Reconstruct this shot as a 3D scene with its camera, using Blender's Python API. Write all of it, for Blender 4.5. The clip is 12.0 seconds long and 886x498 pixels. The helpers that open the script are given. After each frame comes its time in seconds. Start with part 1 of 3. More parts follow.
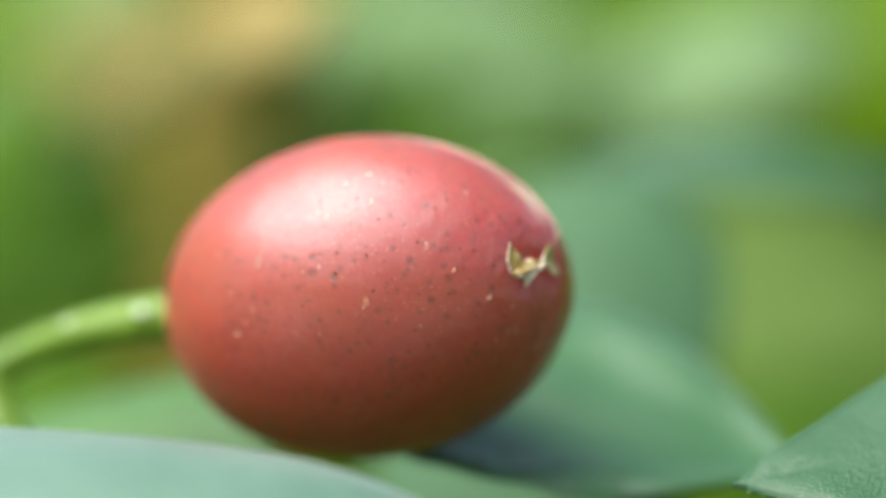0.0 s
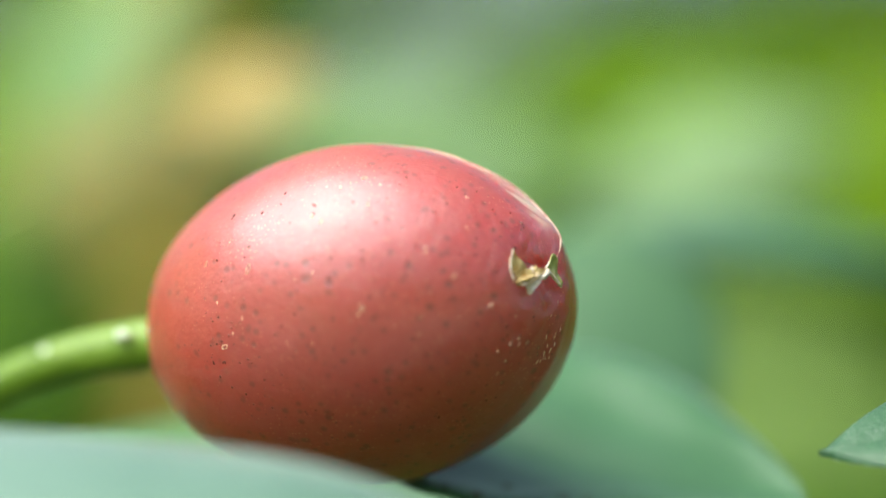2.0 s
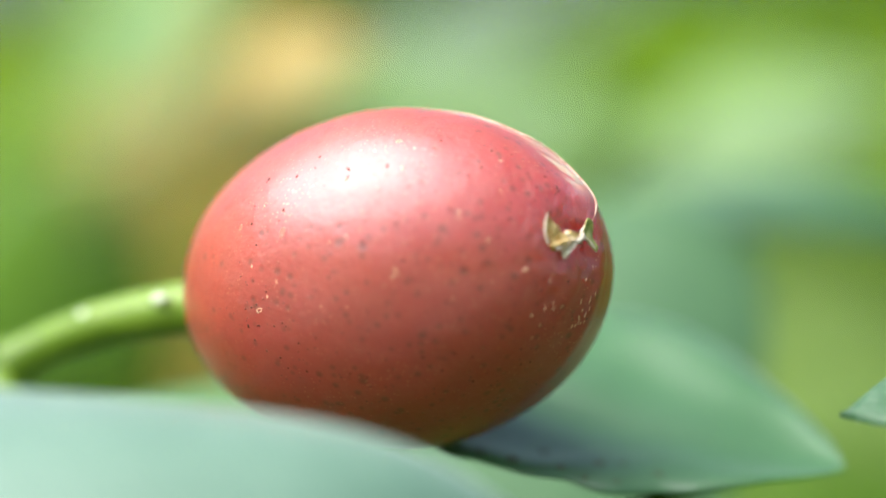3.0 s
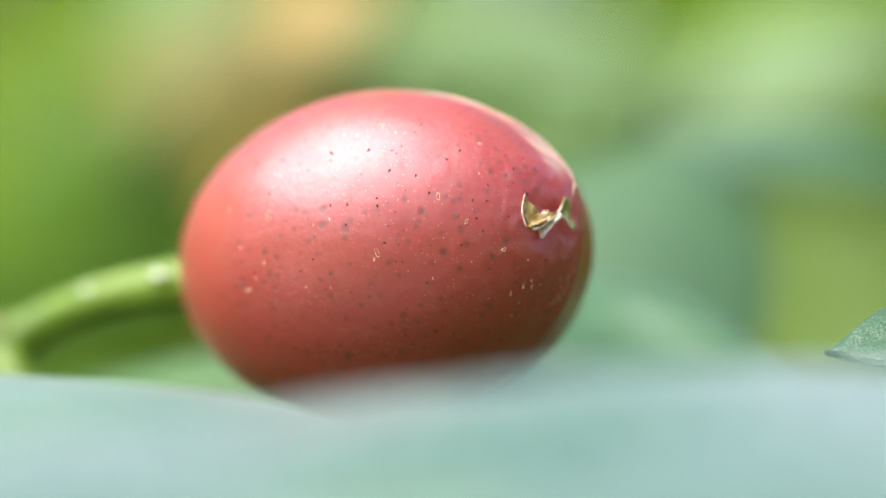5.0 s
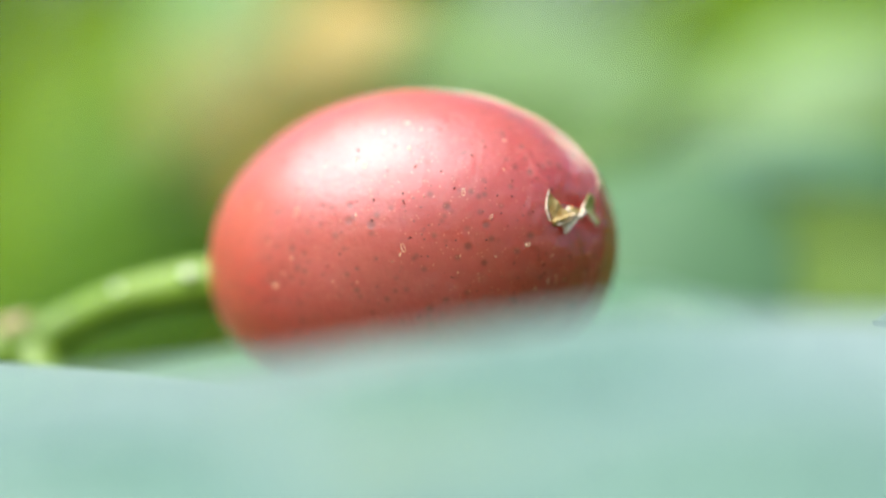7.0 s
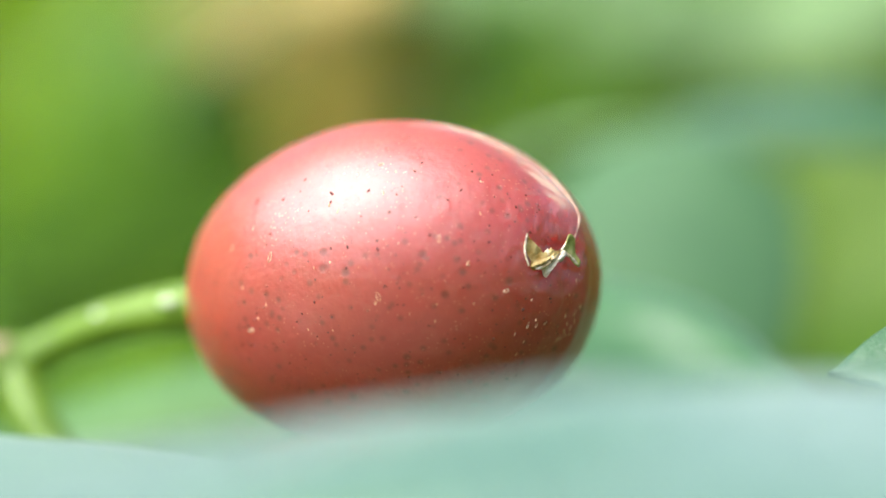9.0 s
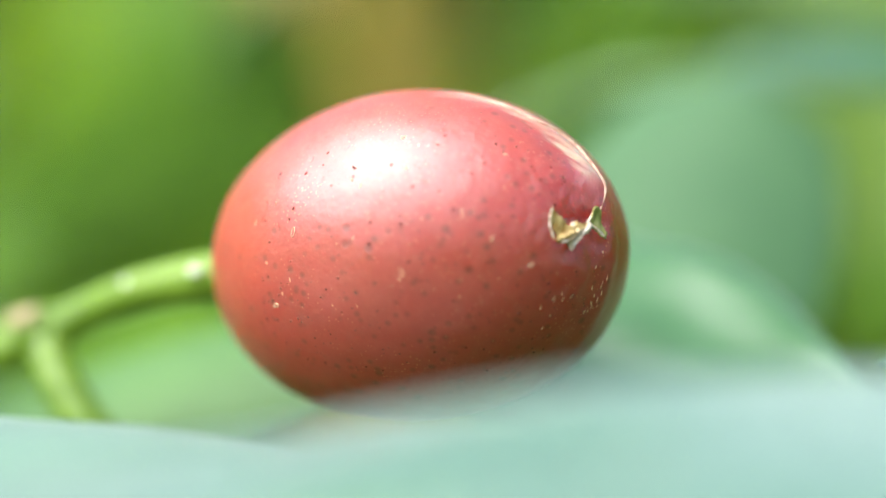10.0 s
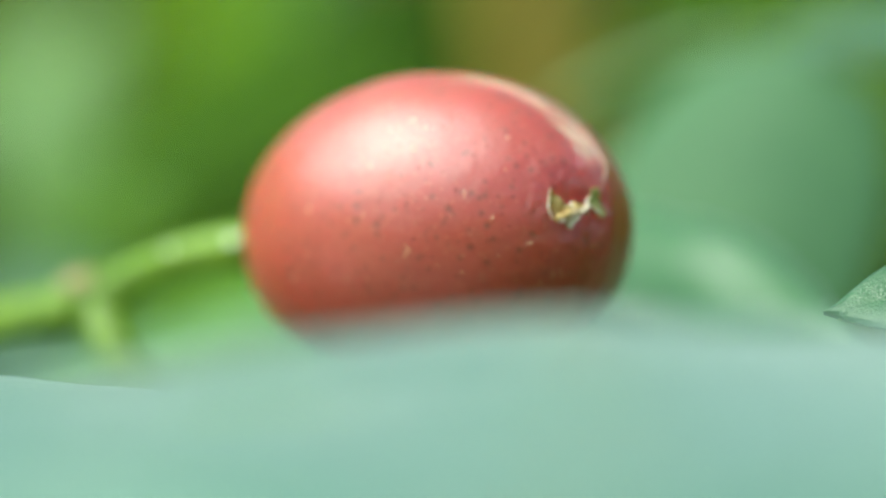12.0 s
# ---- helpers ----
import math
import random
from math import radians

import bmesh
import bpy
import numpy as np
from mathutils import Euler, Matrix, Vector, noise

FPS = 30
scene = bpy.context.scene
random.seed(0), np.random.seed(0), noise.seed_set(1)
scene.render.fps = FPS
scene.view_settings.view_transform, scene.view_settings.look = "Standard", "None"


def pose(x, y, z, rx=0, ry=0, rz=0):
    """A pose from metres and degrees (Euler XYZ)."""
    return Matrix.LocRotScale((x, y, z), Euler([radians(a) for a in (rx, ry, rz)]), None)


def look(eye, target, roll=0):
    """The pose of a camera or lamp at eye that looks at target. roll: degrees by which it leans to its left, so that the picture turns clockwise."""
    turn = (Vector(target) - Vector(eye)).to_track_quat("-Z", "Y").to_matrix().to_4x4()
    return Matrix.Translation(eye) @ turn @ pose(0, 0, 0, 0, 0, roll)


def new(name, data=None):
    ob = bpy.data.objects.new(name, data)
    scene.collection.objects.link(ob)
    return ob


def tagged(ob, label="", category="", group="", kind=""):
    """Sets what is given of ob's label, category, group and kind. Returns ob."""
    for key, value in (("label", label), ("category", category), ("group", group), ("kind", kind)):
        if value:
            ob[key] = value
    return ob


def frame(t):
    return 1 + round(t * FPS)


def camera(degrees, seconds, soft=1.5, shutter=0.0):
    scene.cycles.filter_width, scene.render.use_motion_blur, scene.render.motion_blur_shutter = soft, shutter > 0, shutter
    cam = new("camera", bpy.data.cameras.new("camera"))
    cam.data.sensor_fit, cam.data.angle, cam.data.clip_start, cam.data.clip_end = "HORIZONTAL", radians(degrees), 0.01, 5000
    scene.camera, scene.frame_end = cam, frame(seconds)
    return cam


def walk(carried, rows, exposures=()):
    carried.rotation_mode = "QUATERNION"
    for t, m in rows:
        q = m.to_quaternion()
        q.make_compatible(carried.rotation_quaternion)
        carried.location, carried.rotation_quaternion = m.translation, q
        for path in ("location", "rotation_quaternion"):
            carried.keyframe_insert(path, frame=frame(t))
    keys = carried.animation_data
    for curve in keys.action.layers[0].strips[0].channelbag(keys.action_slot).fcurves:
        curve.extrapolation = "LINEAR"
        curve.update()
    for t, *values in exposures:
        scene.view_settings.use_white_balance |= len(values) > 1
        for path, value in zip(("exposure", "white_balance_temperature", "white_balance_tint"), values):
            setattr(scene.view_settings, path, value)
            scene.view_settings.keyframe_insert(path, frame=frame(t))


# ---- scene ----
cam = camera(21.15, 12.0)
cam.data.dof.use_dof = True
cam.data.dof.focus_distance = 0.1168
cam.data.dof.aperture_fstop = 10.0
walk(cam, [
    (0, pose(0.00658, -0.12760, 0.30757, 87.705, -0.306, 1.106)),
    (0.5, pose(0.00646, -0.12470, 0.30466, 88.584, -0.061, -0.003)),
    (1, pose(0.00720, -0.12452, 0.30455, 89.408, -0.036, 0.295)),
    (1.5, pose(0.00504, -0.12403, 0.30302, 90.000, -0.003, -0.001)),
    (2, pose(0.00483, -0.12201, 0.29946, 91.798, -0.521, 0.244)),
    (2.5, pose(0.00473, -0.12061, 0.29932, 92.052, -0.785, 0.887)),
    (3, pose(0.00621, -0.12171, 0.29922, 91.040, -0.695, 1.759)),
    (3.2, pose(0.00852, -0.11998, 0.29990, 91.143, -0.420, 2.586)),
    (3.6, pose(0.00872, -0.12078, 0.30072, 90.538, -0.322, 2.595)),
    (4, pose(0.00892, -0.12158, 0.30157, 89.933, -0.224, 2.604)),
    (4.4, pose(0.00912, -0.12238, 0.30243, 89.328, -0.126, 2.611)),
    (4.8, pose(0.00933, -0.12317, 0.30330, 88.722, -0.028, 2.617)),
    (5, pose(0.01079, -0.12507, 0.30245, 88.985, -0.081, 3.484)),
    (5.5, pose(0.00902, -0.12579, 0.30267, 89.033, -0.132, 2.721)),
    (6, pose(0.01074, -0.12531, 0.30055, 90.418, -0.087, 3.173)),
    (6.5, pose(0.01046, -0.12478, 0.30251, 89.397, -0.010, 3.154)),
    (6.7, pose(0.01083, -0.12589, 0.29959, 90.101, -0.266, 4.065)),
    (7.1, pose(0.01151, -0.12653, 0.30108, 89.609, -0.076, 4.349)),
    (7.5, pose(0.01221, -0.12715, 0.30258, 89.118, 0.117, 4.632)),
    (7.9, pose(0.01292, -0.12775, 0.30408, 88.628, 0.312, 4.913)),
    (8.3, pose(0.01364, -0.12833, 0.30560, 88.139, 0.509, 5.192)),
    (8.5, pose(0.01516, -0.12779, 0.30863, 87.706, 0.894, 5.946)),
    (9, pose(0.01449, -0.12289, 0.31120, 85.642, 0.917, 5.349)),
    (9.5, pose(0.01311, -0.12069, 0.31193, 85.170, 1.545, 5.117)),
    (10, pose(0.01633, -0.12107, 0.31452, 83.317, 1.684, 6.830)),
    (10.5, pose(0.02138, -0.12089, 0.31678, 81.936, 2.069, 8.765)),
    (11, pose(0.02250, -0.12250, 0.31681, 81.771, 1.904, 9.848)),
    (11.5, pose(0.02442, -0.12398, 0.31679, 82.198, 1.560, 11.202)),
    (12, pose(0.02616, -0.12558, 0.31715, 81.879, 1.655, 11.312)),
], ((0, 0.48, 6500, 10), (0.5, 0.38, 6500, 10), (1.0, 0.48, 6500, 10), (1.5, 0.51, 6500, 10), (2.0, 0.58, 6500, 10), (2.5, 0.68, 6500, 11), (3.0, 0.78, 6500, 14), (5.0, 0.68, 6500, 22), (5.5, 0.86, 6500, 22),
    (6.0, 0.75, 6500, 19), (6.5, 0.71, 6500, 16), (8.5, 0.78, 6500, 10), (9.0, 0.78, 6500, 10), (9.5, 0.95, 6500, 10), (10.0, 0.88, 6500, 10), (10.5, 0.38, 6500, -5), (11.0, 0.41, 6500, -5), (11.5, 0.56, 6500, -6), (12.0, 0.49, 6500, -6)))

# ---- world and light: bright overcast shade, the sky open overhead ----
world = bpy.data.worlds.new("world")
scene.world = world
world.use_nodes = True
wn = world.node_tree
sky = wn.nodes.new("ShaderNodeTexSky")
sky.sky_type, sky.sun_disc = "NISHITA", False
sky.sun_elevation, sky.sun_rotation = radians(57), radians(-123)
sky.air_density, sky.dust_density, sky.ozone_density = 1.0, 5.0, 0.6
background = wn.nodes["Background"]
background.inputs["Strength"].default_value = 0.132
wn.links.new(sky.outputs["Color"], background.inputs["Color"])
sun = new("sun", bpy.data.lights.new("sun", "SUN"))
sun.data.energy, sun.data.angle, sun.data.color = 3.6, radians(68), (0.955, 0.98, 1.0)
sun.matrix_world = look((-0.55, -0.36, 1), (0, 0, 0))

H = 0.30          # height of the berry's middle over the ground


def at(x, y, z):
    """A place given in centimetres from the berry's middle: right, ahead, up."""
    return Vector((x / 100, y / 100, H + z / 100))


def cm(x, y, z):
    return Vector((x, y, z)) / 100


# ---- materials ----
def material(name):
    m = bpy.data.materials.new(name)
    m.use_nodes = True
    t = m.node_tree
    return m, t, t.nodes["Principled BSDF"]


def node(t, kind, inputs=(), feature=""):
    n = t.nodes.new(kind)
    if feature:
        n.feature = feature
    for key, value in dict(inputs).items():
        if isinstance(value, bpy.types.NodeSocket):
            t.links.new(value, n.inputs[key])
        else:
            n.inputs[key].default_value = value
    return n


def ramp(t, fac, *stops):
    n = t.nodes.new("ShaderNodeValToRGB")
    t.links.new(fac, n.inputs["Fac"])
    e = n.color_ramp.elements
    while len(e) < len(stops):
        e.new(0.5)
    for el, (pos, col) in zip(e, stops):
        el.position = pos
        el.color = (*col, 1) if len(col) == 3 else col
    return n.outputs["Color"]


def mixed(t, fac, a, b, mode="MIX"):
    n = t.nodes.new("ShaderNodeMix")
    n.data_type, n.blend_type = "RGBA", mode
    for key, value in (("Factor", fac), ("A", a), ("B", b)):
        sock = [s for s in n.inputs if s.name == key and s.type in ("VALUE", "RGBA") and s.enabled][0]
        if isinstance(value, bpy.types.NodeSocket):
            t.links.new(value, sock)
        else:
            sock.default_value = value if key == "Factor" else (*value, 1)
    return [s for s in n.outputs if s.type == "RGBA"][0]


def math_node(t, op, a, b=0.0, clamp=False):
    n = t.nodes.new("ShaderNodeMath")
    n.operation, n.use_clamp = op, clamp
    for i, v in enumerate((a, b)):
        if isinstance(v, bpy.types.NodeSocket):
            t.links.new(v, n.inputs[i])
        else:
            n.inputs[i].default_value = v
    return n.outputs[0]


def leaf_material(name, low, high, rough=0.38, translucent=0.25, vein=0.5, spots=0.0, rib_gap=0.0062, tissue=2400.0, bloom=0.0, gloss=0.5, relief=0.35):
    """A leaf's skin in the leaf's own axes: x along the midrib, y across it."""
    m, t, p = material(name)
    co = node(t, "ShaderNodeTexCoord").outputs["Object"]
    big = node(t, "ShaderNodeTexNoise", {"Vector": co, "Scale": 90.0, "Detail": 4.0}).outputs["Fac"]
    col = ramp(t, big, (0.3, low), (0.7, high))
    isl = node(t, "ShaderNodeObjectInfo").outputs["Random"]
    tone = node(t, "ShaderNodeHueSaturation", {"Color": col, "Value": math_node(t, "ADD", math_node(t, "MULTIPLY", isl, 0.3), 0.85)})
    col = tone.outputs["Color"]
    xyz = node(t, "ShaderNodeSeparateXYZ", {"Vector": co})
    wob = node(t, "ShaderNodeTexNoise", {"Vector": co, "Scale": 220.0, "Detail": 2.0}).outputs["Fac"]
    side = math_node(t, "ABSOLUTE", xyz.outputs["Y"])
    run = math_node(t, "SUBTRACT", xyz.outputs["X"], math_node(t, "MULTIPLY", side, 0.75))
    run = math_node(t, "ADD", run, math_node(t, "MULTIPLY", wob, 0.0022))
    wave = math_node(t, "PINGPONG", run, rib_gap / 2)
    lateral = math_node(t, "SUBTRACT", 1.0, math_node(t, "DIVIDE", wave, rib_gap * 0.07), True)
    net = node(t, "ShaderNodeTexVoronoi", {"Vector": co, "Scale": 620.0}, feature="DISTANCE_TO_EDGE").outputs["Distance"]
    net = math_node(t, "SUBTRACT", 1.0, math_node(t, "DIVIDE", net, 0.09), True)
    cells = node(t, "ShaderNodeTexVoronoi", {"Vector": co, "Scale": tissue}).outputs["Distance"]
    ribs = math_node(t, "MAXIMUM", lateral, math_node(t, "MULTIPLY", net, 0.45))
    col = mixed(t, math_node(t, "MULTIPLY", ribs, 0.35 * vein), col, (high[0] * 1.7, high[1] * 1.5, high[2] * 1.5))
    if spots:
        fine = node(t, "ShaderNodeTexVoronoi", {"Vector": co, "Scale": 6500.0}).outputs["Distance"]
        few = node(t, "ShaderNodeTexNoise", {"Vector": co, "Scale": 700.0, "Detail": 2.0}).outputs["Fac"]
        dot = math_node(t, "MULTIPLY", math_node(t, "SUBTRACT", math_node(t, "MULTIPLY", few, 0.6), fine), 4.0, True)
        col = mixed(t, math_node(t, "MULTIPLY", dot, spots), col, (0.42, 0.55, 0.42))
    t.links.new(col, p.inputs["Base Color"])
    grain = node(t, "ShaderNodeTexNoise", {"Vector": co, "Scale": 900.0, "Detail": 3.0}).outputs["Fac"]
    t.links.new(math_node(t, "ADD", math_node(t, "MULTIPLY", grain, 0.16), rough - 0.08), p.inputs["Roughness"])
    height = math_node(t, "ADD", math_node(t, "MULTIPLY", ribs, -0.6 * vein), math_node(t, "MULTIPLY", cells, 0.35))
    height = math_node(t, "ADD", height, math_node(t, "MULTIPLY", big, 0.8))
    bump = node(t, "ShaderNodeBump", {"Height": height, "Strength": relief, "Distance": 0.0003})
    t.links.new(bump.outputs["Normal"], p.inputs["Normal"])
    p.inputs["Specular IOR Level"].default_value = gloss
    if bloom:
        p.inputs["Sheen Weight"].default_value = bloom
        p.inputs["Sheen Roughness"].default_value = 0.45
        p.inputs["Sheen Tint"].default_value = (0.85, 1.0, 0.97, 1)
    if translucent:
        tr = node(t, "ShaderNodeBsdfTranslucent", {"Color": mixed(t, 1.0, col, (1.4, 1.55, 0.8), "MULTIPLY")})
        mx = node(t, "ShaderNodeMixShader", {"Fac": translucent, 1: p.outputs["BSDF"], 2: tr.outputs["BSDF"]})
        t.links.new(mx.outputs["Shader"], t.nodes["Material Output"].inputs["Surface"])
    return m


def cloud_material(name, *tones):
    """Mixed foliage: every leaf of a mass takes one tone."""
    m, t, p = material(name)
    rnd = node(t, "ShaderNodeNewGeometry").outputs["Random Per Island"]
    n = len(tones)
    col = ramp(t, rnd, *[(i / (n - 1), c) for i, c in enumerate(tones)])
    co = node(t, "ShaderNodeTexCoord").outputs["Object"]
    grain = node(t, "ShaderNodeTexNoise", {"Vector": co, "Scale": 120.0, "Detail": 3.0}).outputs["Fac"]
    col = mixed(t, 0.35, col, ramp(t, grain, (0.3, (0.05, 0.11, 0.02)), (0.7, (0.22, 0.36, 0.06))))
    t.links.new(col, p.inputs["Base Color"])
    p.inputs["Roughness"].default_value = 0.8
    p.inputs["Specular IOR Level"].default_value = 0.05
    tr = node(t, "ShaderNodeBsdfTranslucent", {"Color": mixed(t, 1.0, col, (1.5, 1.55, 0.35), "MULTIPLY")})
    mx = node(t, "ShaderNodeMixShader", {"Fac": 0.5, 1: p.outputs["BSDF"], 2: tr.outputs["BSDF"]})
    t.links.new(mx.outputs["Shader"], t.nodes["Material Output"].inputs["Surface"])
    return m


SUTURE = (0.42, 0.9075, 0.0)      # across the line that parts the berry, through its sepals


def berry_skin():
    m, t, p = material("berry_skin")
    co = node(t, "ShaderNodeTexCoord").outputs["Object"]
    big = node(t, "ShaderNodeTexNoise", {"Vector": co, "Scale": 95.0, "Detail": 2.0}).outputs["Fac"]
    mid = node(t, "ShaderNodeTexNoise", {"Vector": co, "Scale": 420.0, "Detail": 4.0}).outputs["Fac"]
    col = ramp(t, big, (0.32, (0.385, 0.072, 0.036)), (0.5, (0.395, 0.061, 0.042)), (0.68, (0.405, 0.050, 0.046)))
    col = mixed(t, math_node(t, "MULTIPLY", mid, 0.35), col, (0.39, 0.062, 0.034))
    wide = node(t, "ShaderNodeTexNoise", {"Vector": co, "Scale": 55.0, "Detail": 3.0}).outputs["Fac"]
    tan = math_node(t, "MULTIPLY", math_node(t, "SUBTRACT", wide, 0.42), 3.0, True)
    col = mixed(t, math_node(t, "MULTIPLY", tan, 0.22), col, (0.36, 0.092, 0.03))
    # fine pale mottling under the wax
    mottle = node(t, "ShaderNodeTexNoise", {"Vector": co, "Scale": 1500.0, "Detail": 5.0, "Roughness": 0.65}).outputs["Fac"]
    mottle = math_node(t, "MULTIPLY", math_node(t, "SUBTRACT", mottle, 0.46), 5.0, True)
    col = mixed(t, math_node(t, "MULTIPLY", mottle, 0.14), col, (0.56, 0.19, 0.13))
    # oil glands: soft brown discs under the skin
    gl = node(t, "ShaderNodeTexVoronoi", {"Vector": co, "Scale": 1000.0, "Randomness": 0.9})
    size = node(t, "ShaderNodeSeparateColor", {"Color": gl.outputs["Color"]}).outputs["Red"]
    rad = math_node(t, "ADD", math_node(t, "MULTIPLY", size, 0.10), 0.185)
    disc = math_node(t, "MULTIPLY", math_node(t, "SUBTRACT", rad, gl.outputs["Distance"]), 6.5, True)
    col = mixed(t, math_node(t, "MULTIPLY", disc, 0.88), col, (0.20, 0.046, 0.020))
    gs = node(t, "ShaderNodeTexVoronoi", {"Vector": co, "Scale": 1150.0})
    disc2 = math_node(t, "MULTIPLY", math_node(t, "SUBTRACT", 0.25, gs.outputs["Distance"]), 6.5, True)
    col = mixed(t, math_node(t, "MULTIPLY", disc2, 0.8), col, (0.21, 0.048, 0.022))
    # black pin pricks, a few to each patch
    pin = node(t, "ShaderNodeTexVoronoi", {"Vector": co, "Scale": 1500.0})
    pick = node(t, "ShaderNodeSeparateColor", {"Color": pin.outputs["Color"]}).outputs["Green"]
    pr = math_node(t, "MULTIPLY", math_node(t, "LESS_THAN", pin.outputs["Distance"], 0.085), math_node(t, "GREATER_THAN", pick, 0.45))
    col = mixed(t, math_node(t, "MULTIPLY", pr, 0.8), col, (0.06, 0.02, 0.014))
    # clusters of finer pits
    pit = node(t, "ShaderNodeTexVoronoi", {"Vector": co, "Scale": 2600.0})
    some = node(t, "ShaderNodeSeparateColor", {"Color": pit.outputs["Color"]}).outputs["Red"]
    crowd = node(t, "ShaderNodeTexNoise", {"Vector": co, "Scale": 340.0, "Detail": 1.0}).outputs["Fac"]
    pitted = math_node(t, "MULTIPLY", math_node(t, "LESS_THAN", pit.outputs["Distance"], 0.13), math_node(t, "GREATER_THAN", math_node(t, "ADD", some, crowd), 1.12))
    col = mixed(t, math_node(t, "MULTIPLY", pitted, 0.75), col, (0.07, 0.025, 0.016))
    # pale dust
    du = node(t, "ShaderNodeTexVoronoi", {"Vector": co, "Scale": 4200.0})
    dp = node(t, "ShaderNodeSeparateColor", {"Color": du.outputs["Color"]}).outputs["Blue"]
    patch = node(t, "ShaderNodeTexNoise", {"Vector": co, "Scale": 260.0, "Detail": 2.0}).outputs["Fac"]
    dust = math_node(t, "MULTIPLY", math_node(t, "LESS_THAN", du.outputs["Distance"], math_node(t, "MULTIPLY", patch, 0.34)), math_node(t, "GREATER_THAN", math_node(t, "ADD", dp, patch), 0.92))
    col = mixed(t, math_node(t, "MULTIPLY", dust, 0.34), col, (0.78, 0.44, 0.24))
    dist = node(t, "ShaderNodeVectorMath", {0: co, 1: (0.0088, -0.0064, 0.0026)})
    dist.operation = "DISTANCE"
    near_eye = math_node(t, "SUBTRACT", 1.0, math_node(t, "DIVIDE", math_node(t, "ADD", dist.outputs["Value"], math_node(t, "MULTIPLY", mid, 0.0012)), 0.0034), True)
    col = mixed(t, math_node(t, "MULTIPLY", near_eye, 0.35, True), col, (0.42, 0.085, 0.13))
    above = node(t, "ShaderNodeVectorMath", {0: co, 1: (0.0092, -0.0050, 0.0039)})
    above.operation = "DISTANCE"
    lilac = math_node(t, "SUBTRACT", 1.0, math_node(t, "DIVIDE", math_node(t, "ADD", above.outputs["Value"], math_node(t, "MULTIPLY", mid, 0.0014)), 0.0028), True)
    col = mixed(t, math_node(t, "MULTIPLY", lilac, 0.5, True), col, (0.58, 0.26, 0.32))
    # past the suture the skin is browner
    cut = node(t, "ShaderNodeVectorMath", {0: co, 1: SUTURE})
    cut.operation = "DOT_PRODUCT"
    flank = math_node(t, "MULTIPLY", math_node(t, "ADD", cut.outputs["Value"], math_node(t, "MULTIPLY", math_node(t, "SUBTRACT", mid, 0.5), 0.0008)), 1500.0, True)
    col = mixed(t, math_node(t, "MULTIPLY", flank, 0.55), col, (0.40, 0.115, 0.035))
    # corky band along the shoulder, streaked lengthwise
    away = node(t, "ShaderNodeVectorMath", {0: co, 1: (-0.0315, -0.9091, 0.4153)})
    away.operation = "DOT_PRODUCT"
    off = math_node(t, "SUBTRACT", away.outputs["Value"], 0.0057)
    streak = node(t, "ShaderNodeVectorMath", {0: co, 1: (260.0, 2100.0, 700.0)})
    streak.operation = "MULTIPLY"
    grit = node(t, "ShaderNodeTexNoise", {"Vector": streak.outputs["Vector"], "Scale": 1.0, "Detail": 4.0}).outputs["Fac"]
    width = math_node(t, "ADD", math_node(t, "MULTIPLY", grit, 0.0011), 0.0002)
    band = math_node(t, "MULTIPLY", math_node(t, "SUBTRACT", width, math_node(t, "ABSOLUTE", off)), 3200.0, True)
    high = math_node(t, "MULTIPLY", math_node(t, "SUBTRACT", node(t, "ShaderNodeSeparateXYZ", {"Vector": co}).outputs["Z"], 0.0036), 700.0, True)
    ahead = math_node(t, "MULTIPLY", math_node(t, "SUBTRACT", node(t, "ShaderNodeSeparateXYZ", {"Vector": co}).outputs["X"], 0.0012), 350.0, True)
    band = math_node(t, "MULTIPLY", math_node(t, "MULTIPLY", band, high), ahead)
    col = mixed(t, math_node(t, "MULTIPLY", band, 0.68), col, ramp(t, grit, (0.35, (0.50, 0.20, 0.13)), (0.6, (0.78, 0.62, 0.45))))
    t.links.new(col, p.inputs["Base Color"])
    rr = math_node(t, "ADD", math_node(t, "MULTIPLY", mid, 0.14), 0.44)
    t.links.new(rr, p.inputs["Roughness"])
    p.inputs["Specular IOR Level"].default_value = 0.9
    p.inputs["Specular Tint"].default_value = (0.90, 0.95, 1.0, 1)
    p.inputs["Coat Weight"].default_value = 0.85
    p.inputs["Coat Roughness"].default_value = 0.32
    p.inputs["Subsurface Weight"].default_value = 0.85
    p.inputs["Subsurface Radius"].default_value = (0.0160, 0.0016, 0.0009)
    p.inputs["Subsurface Scale"].default_value = 1.0
    fine = node(t, "ShaderNodeTexNoise", {"Vector": co, "Scale": 2600.0, "Detail": 3.0}).outputs["Fac"]
    hgt = math_node(t, "MULTIPLY", fine, 0.3)
    hgt = math_node(t, "ADD", hgt, math_node(t, "MULTIPLY", mid, 0.9))
    # fine creases round the berry's long axis
    along = node(t, "ShaderNodeVectorMath", {0: co, 1: (0.8787, -0.4321, 0.2030)})
    along.operation = "DOT_PRODUCT"
    stretch = node(t, "ShaderNodeVectorMath", {0: (0.8787, -0.4321, 0.2030), 1: math_node(t, "MULTIPLY", along.outputs["Value"], 5.0)})
    stretch.operation = "MULTIPLY"
    pulled = node(t, "ShaderNodeVectorMath", {0: co, 1: stretch.outputs["Vector"]})
    crease = node(t, "ShaderNodeTexNoise", {"Vector": pulled.outputs["Vector"], "Scale": 480.0, "Detail": 3.0}).outputs["Fac"]
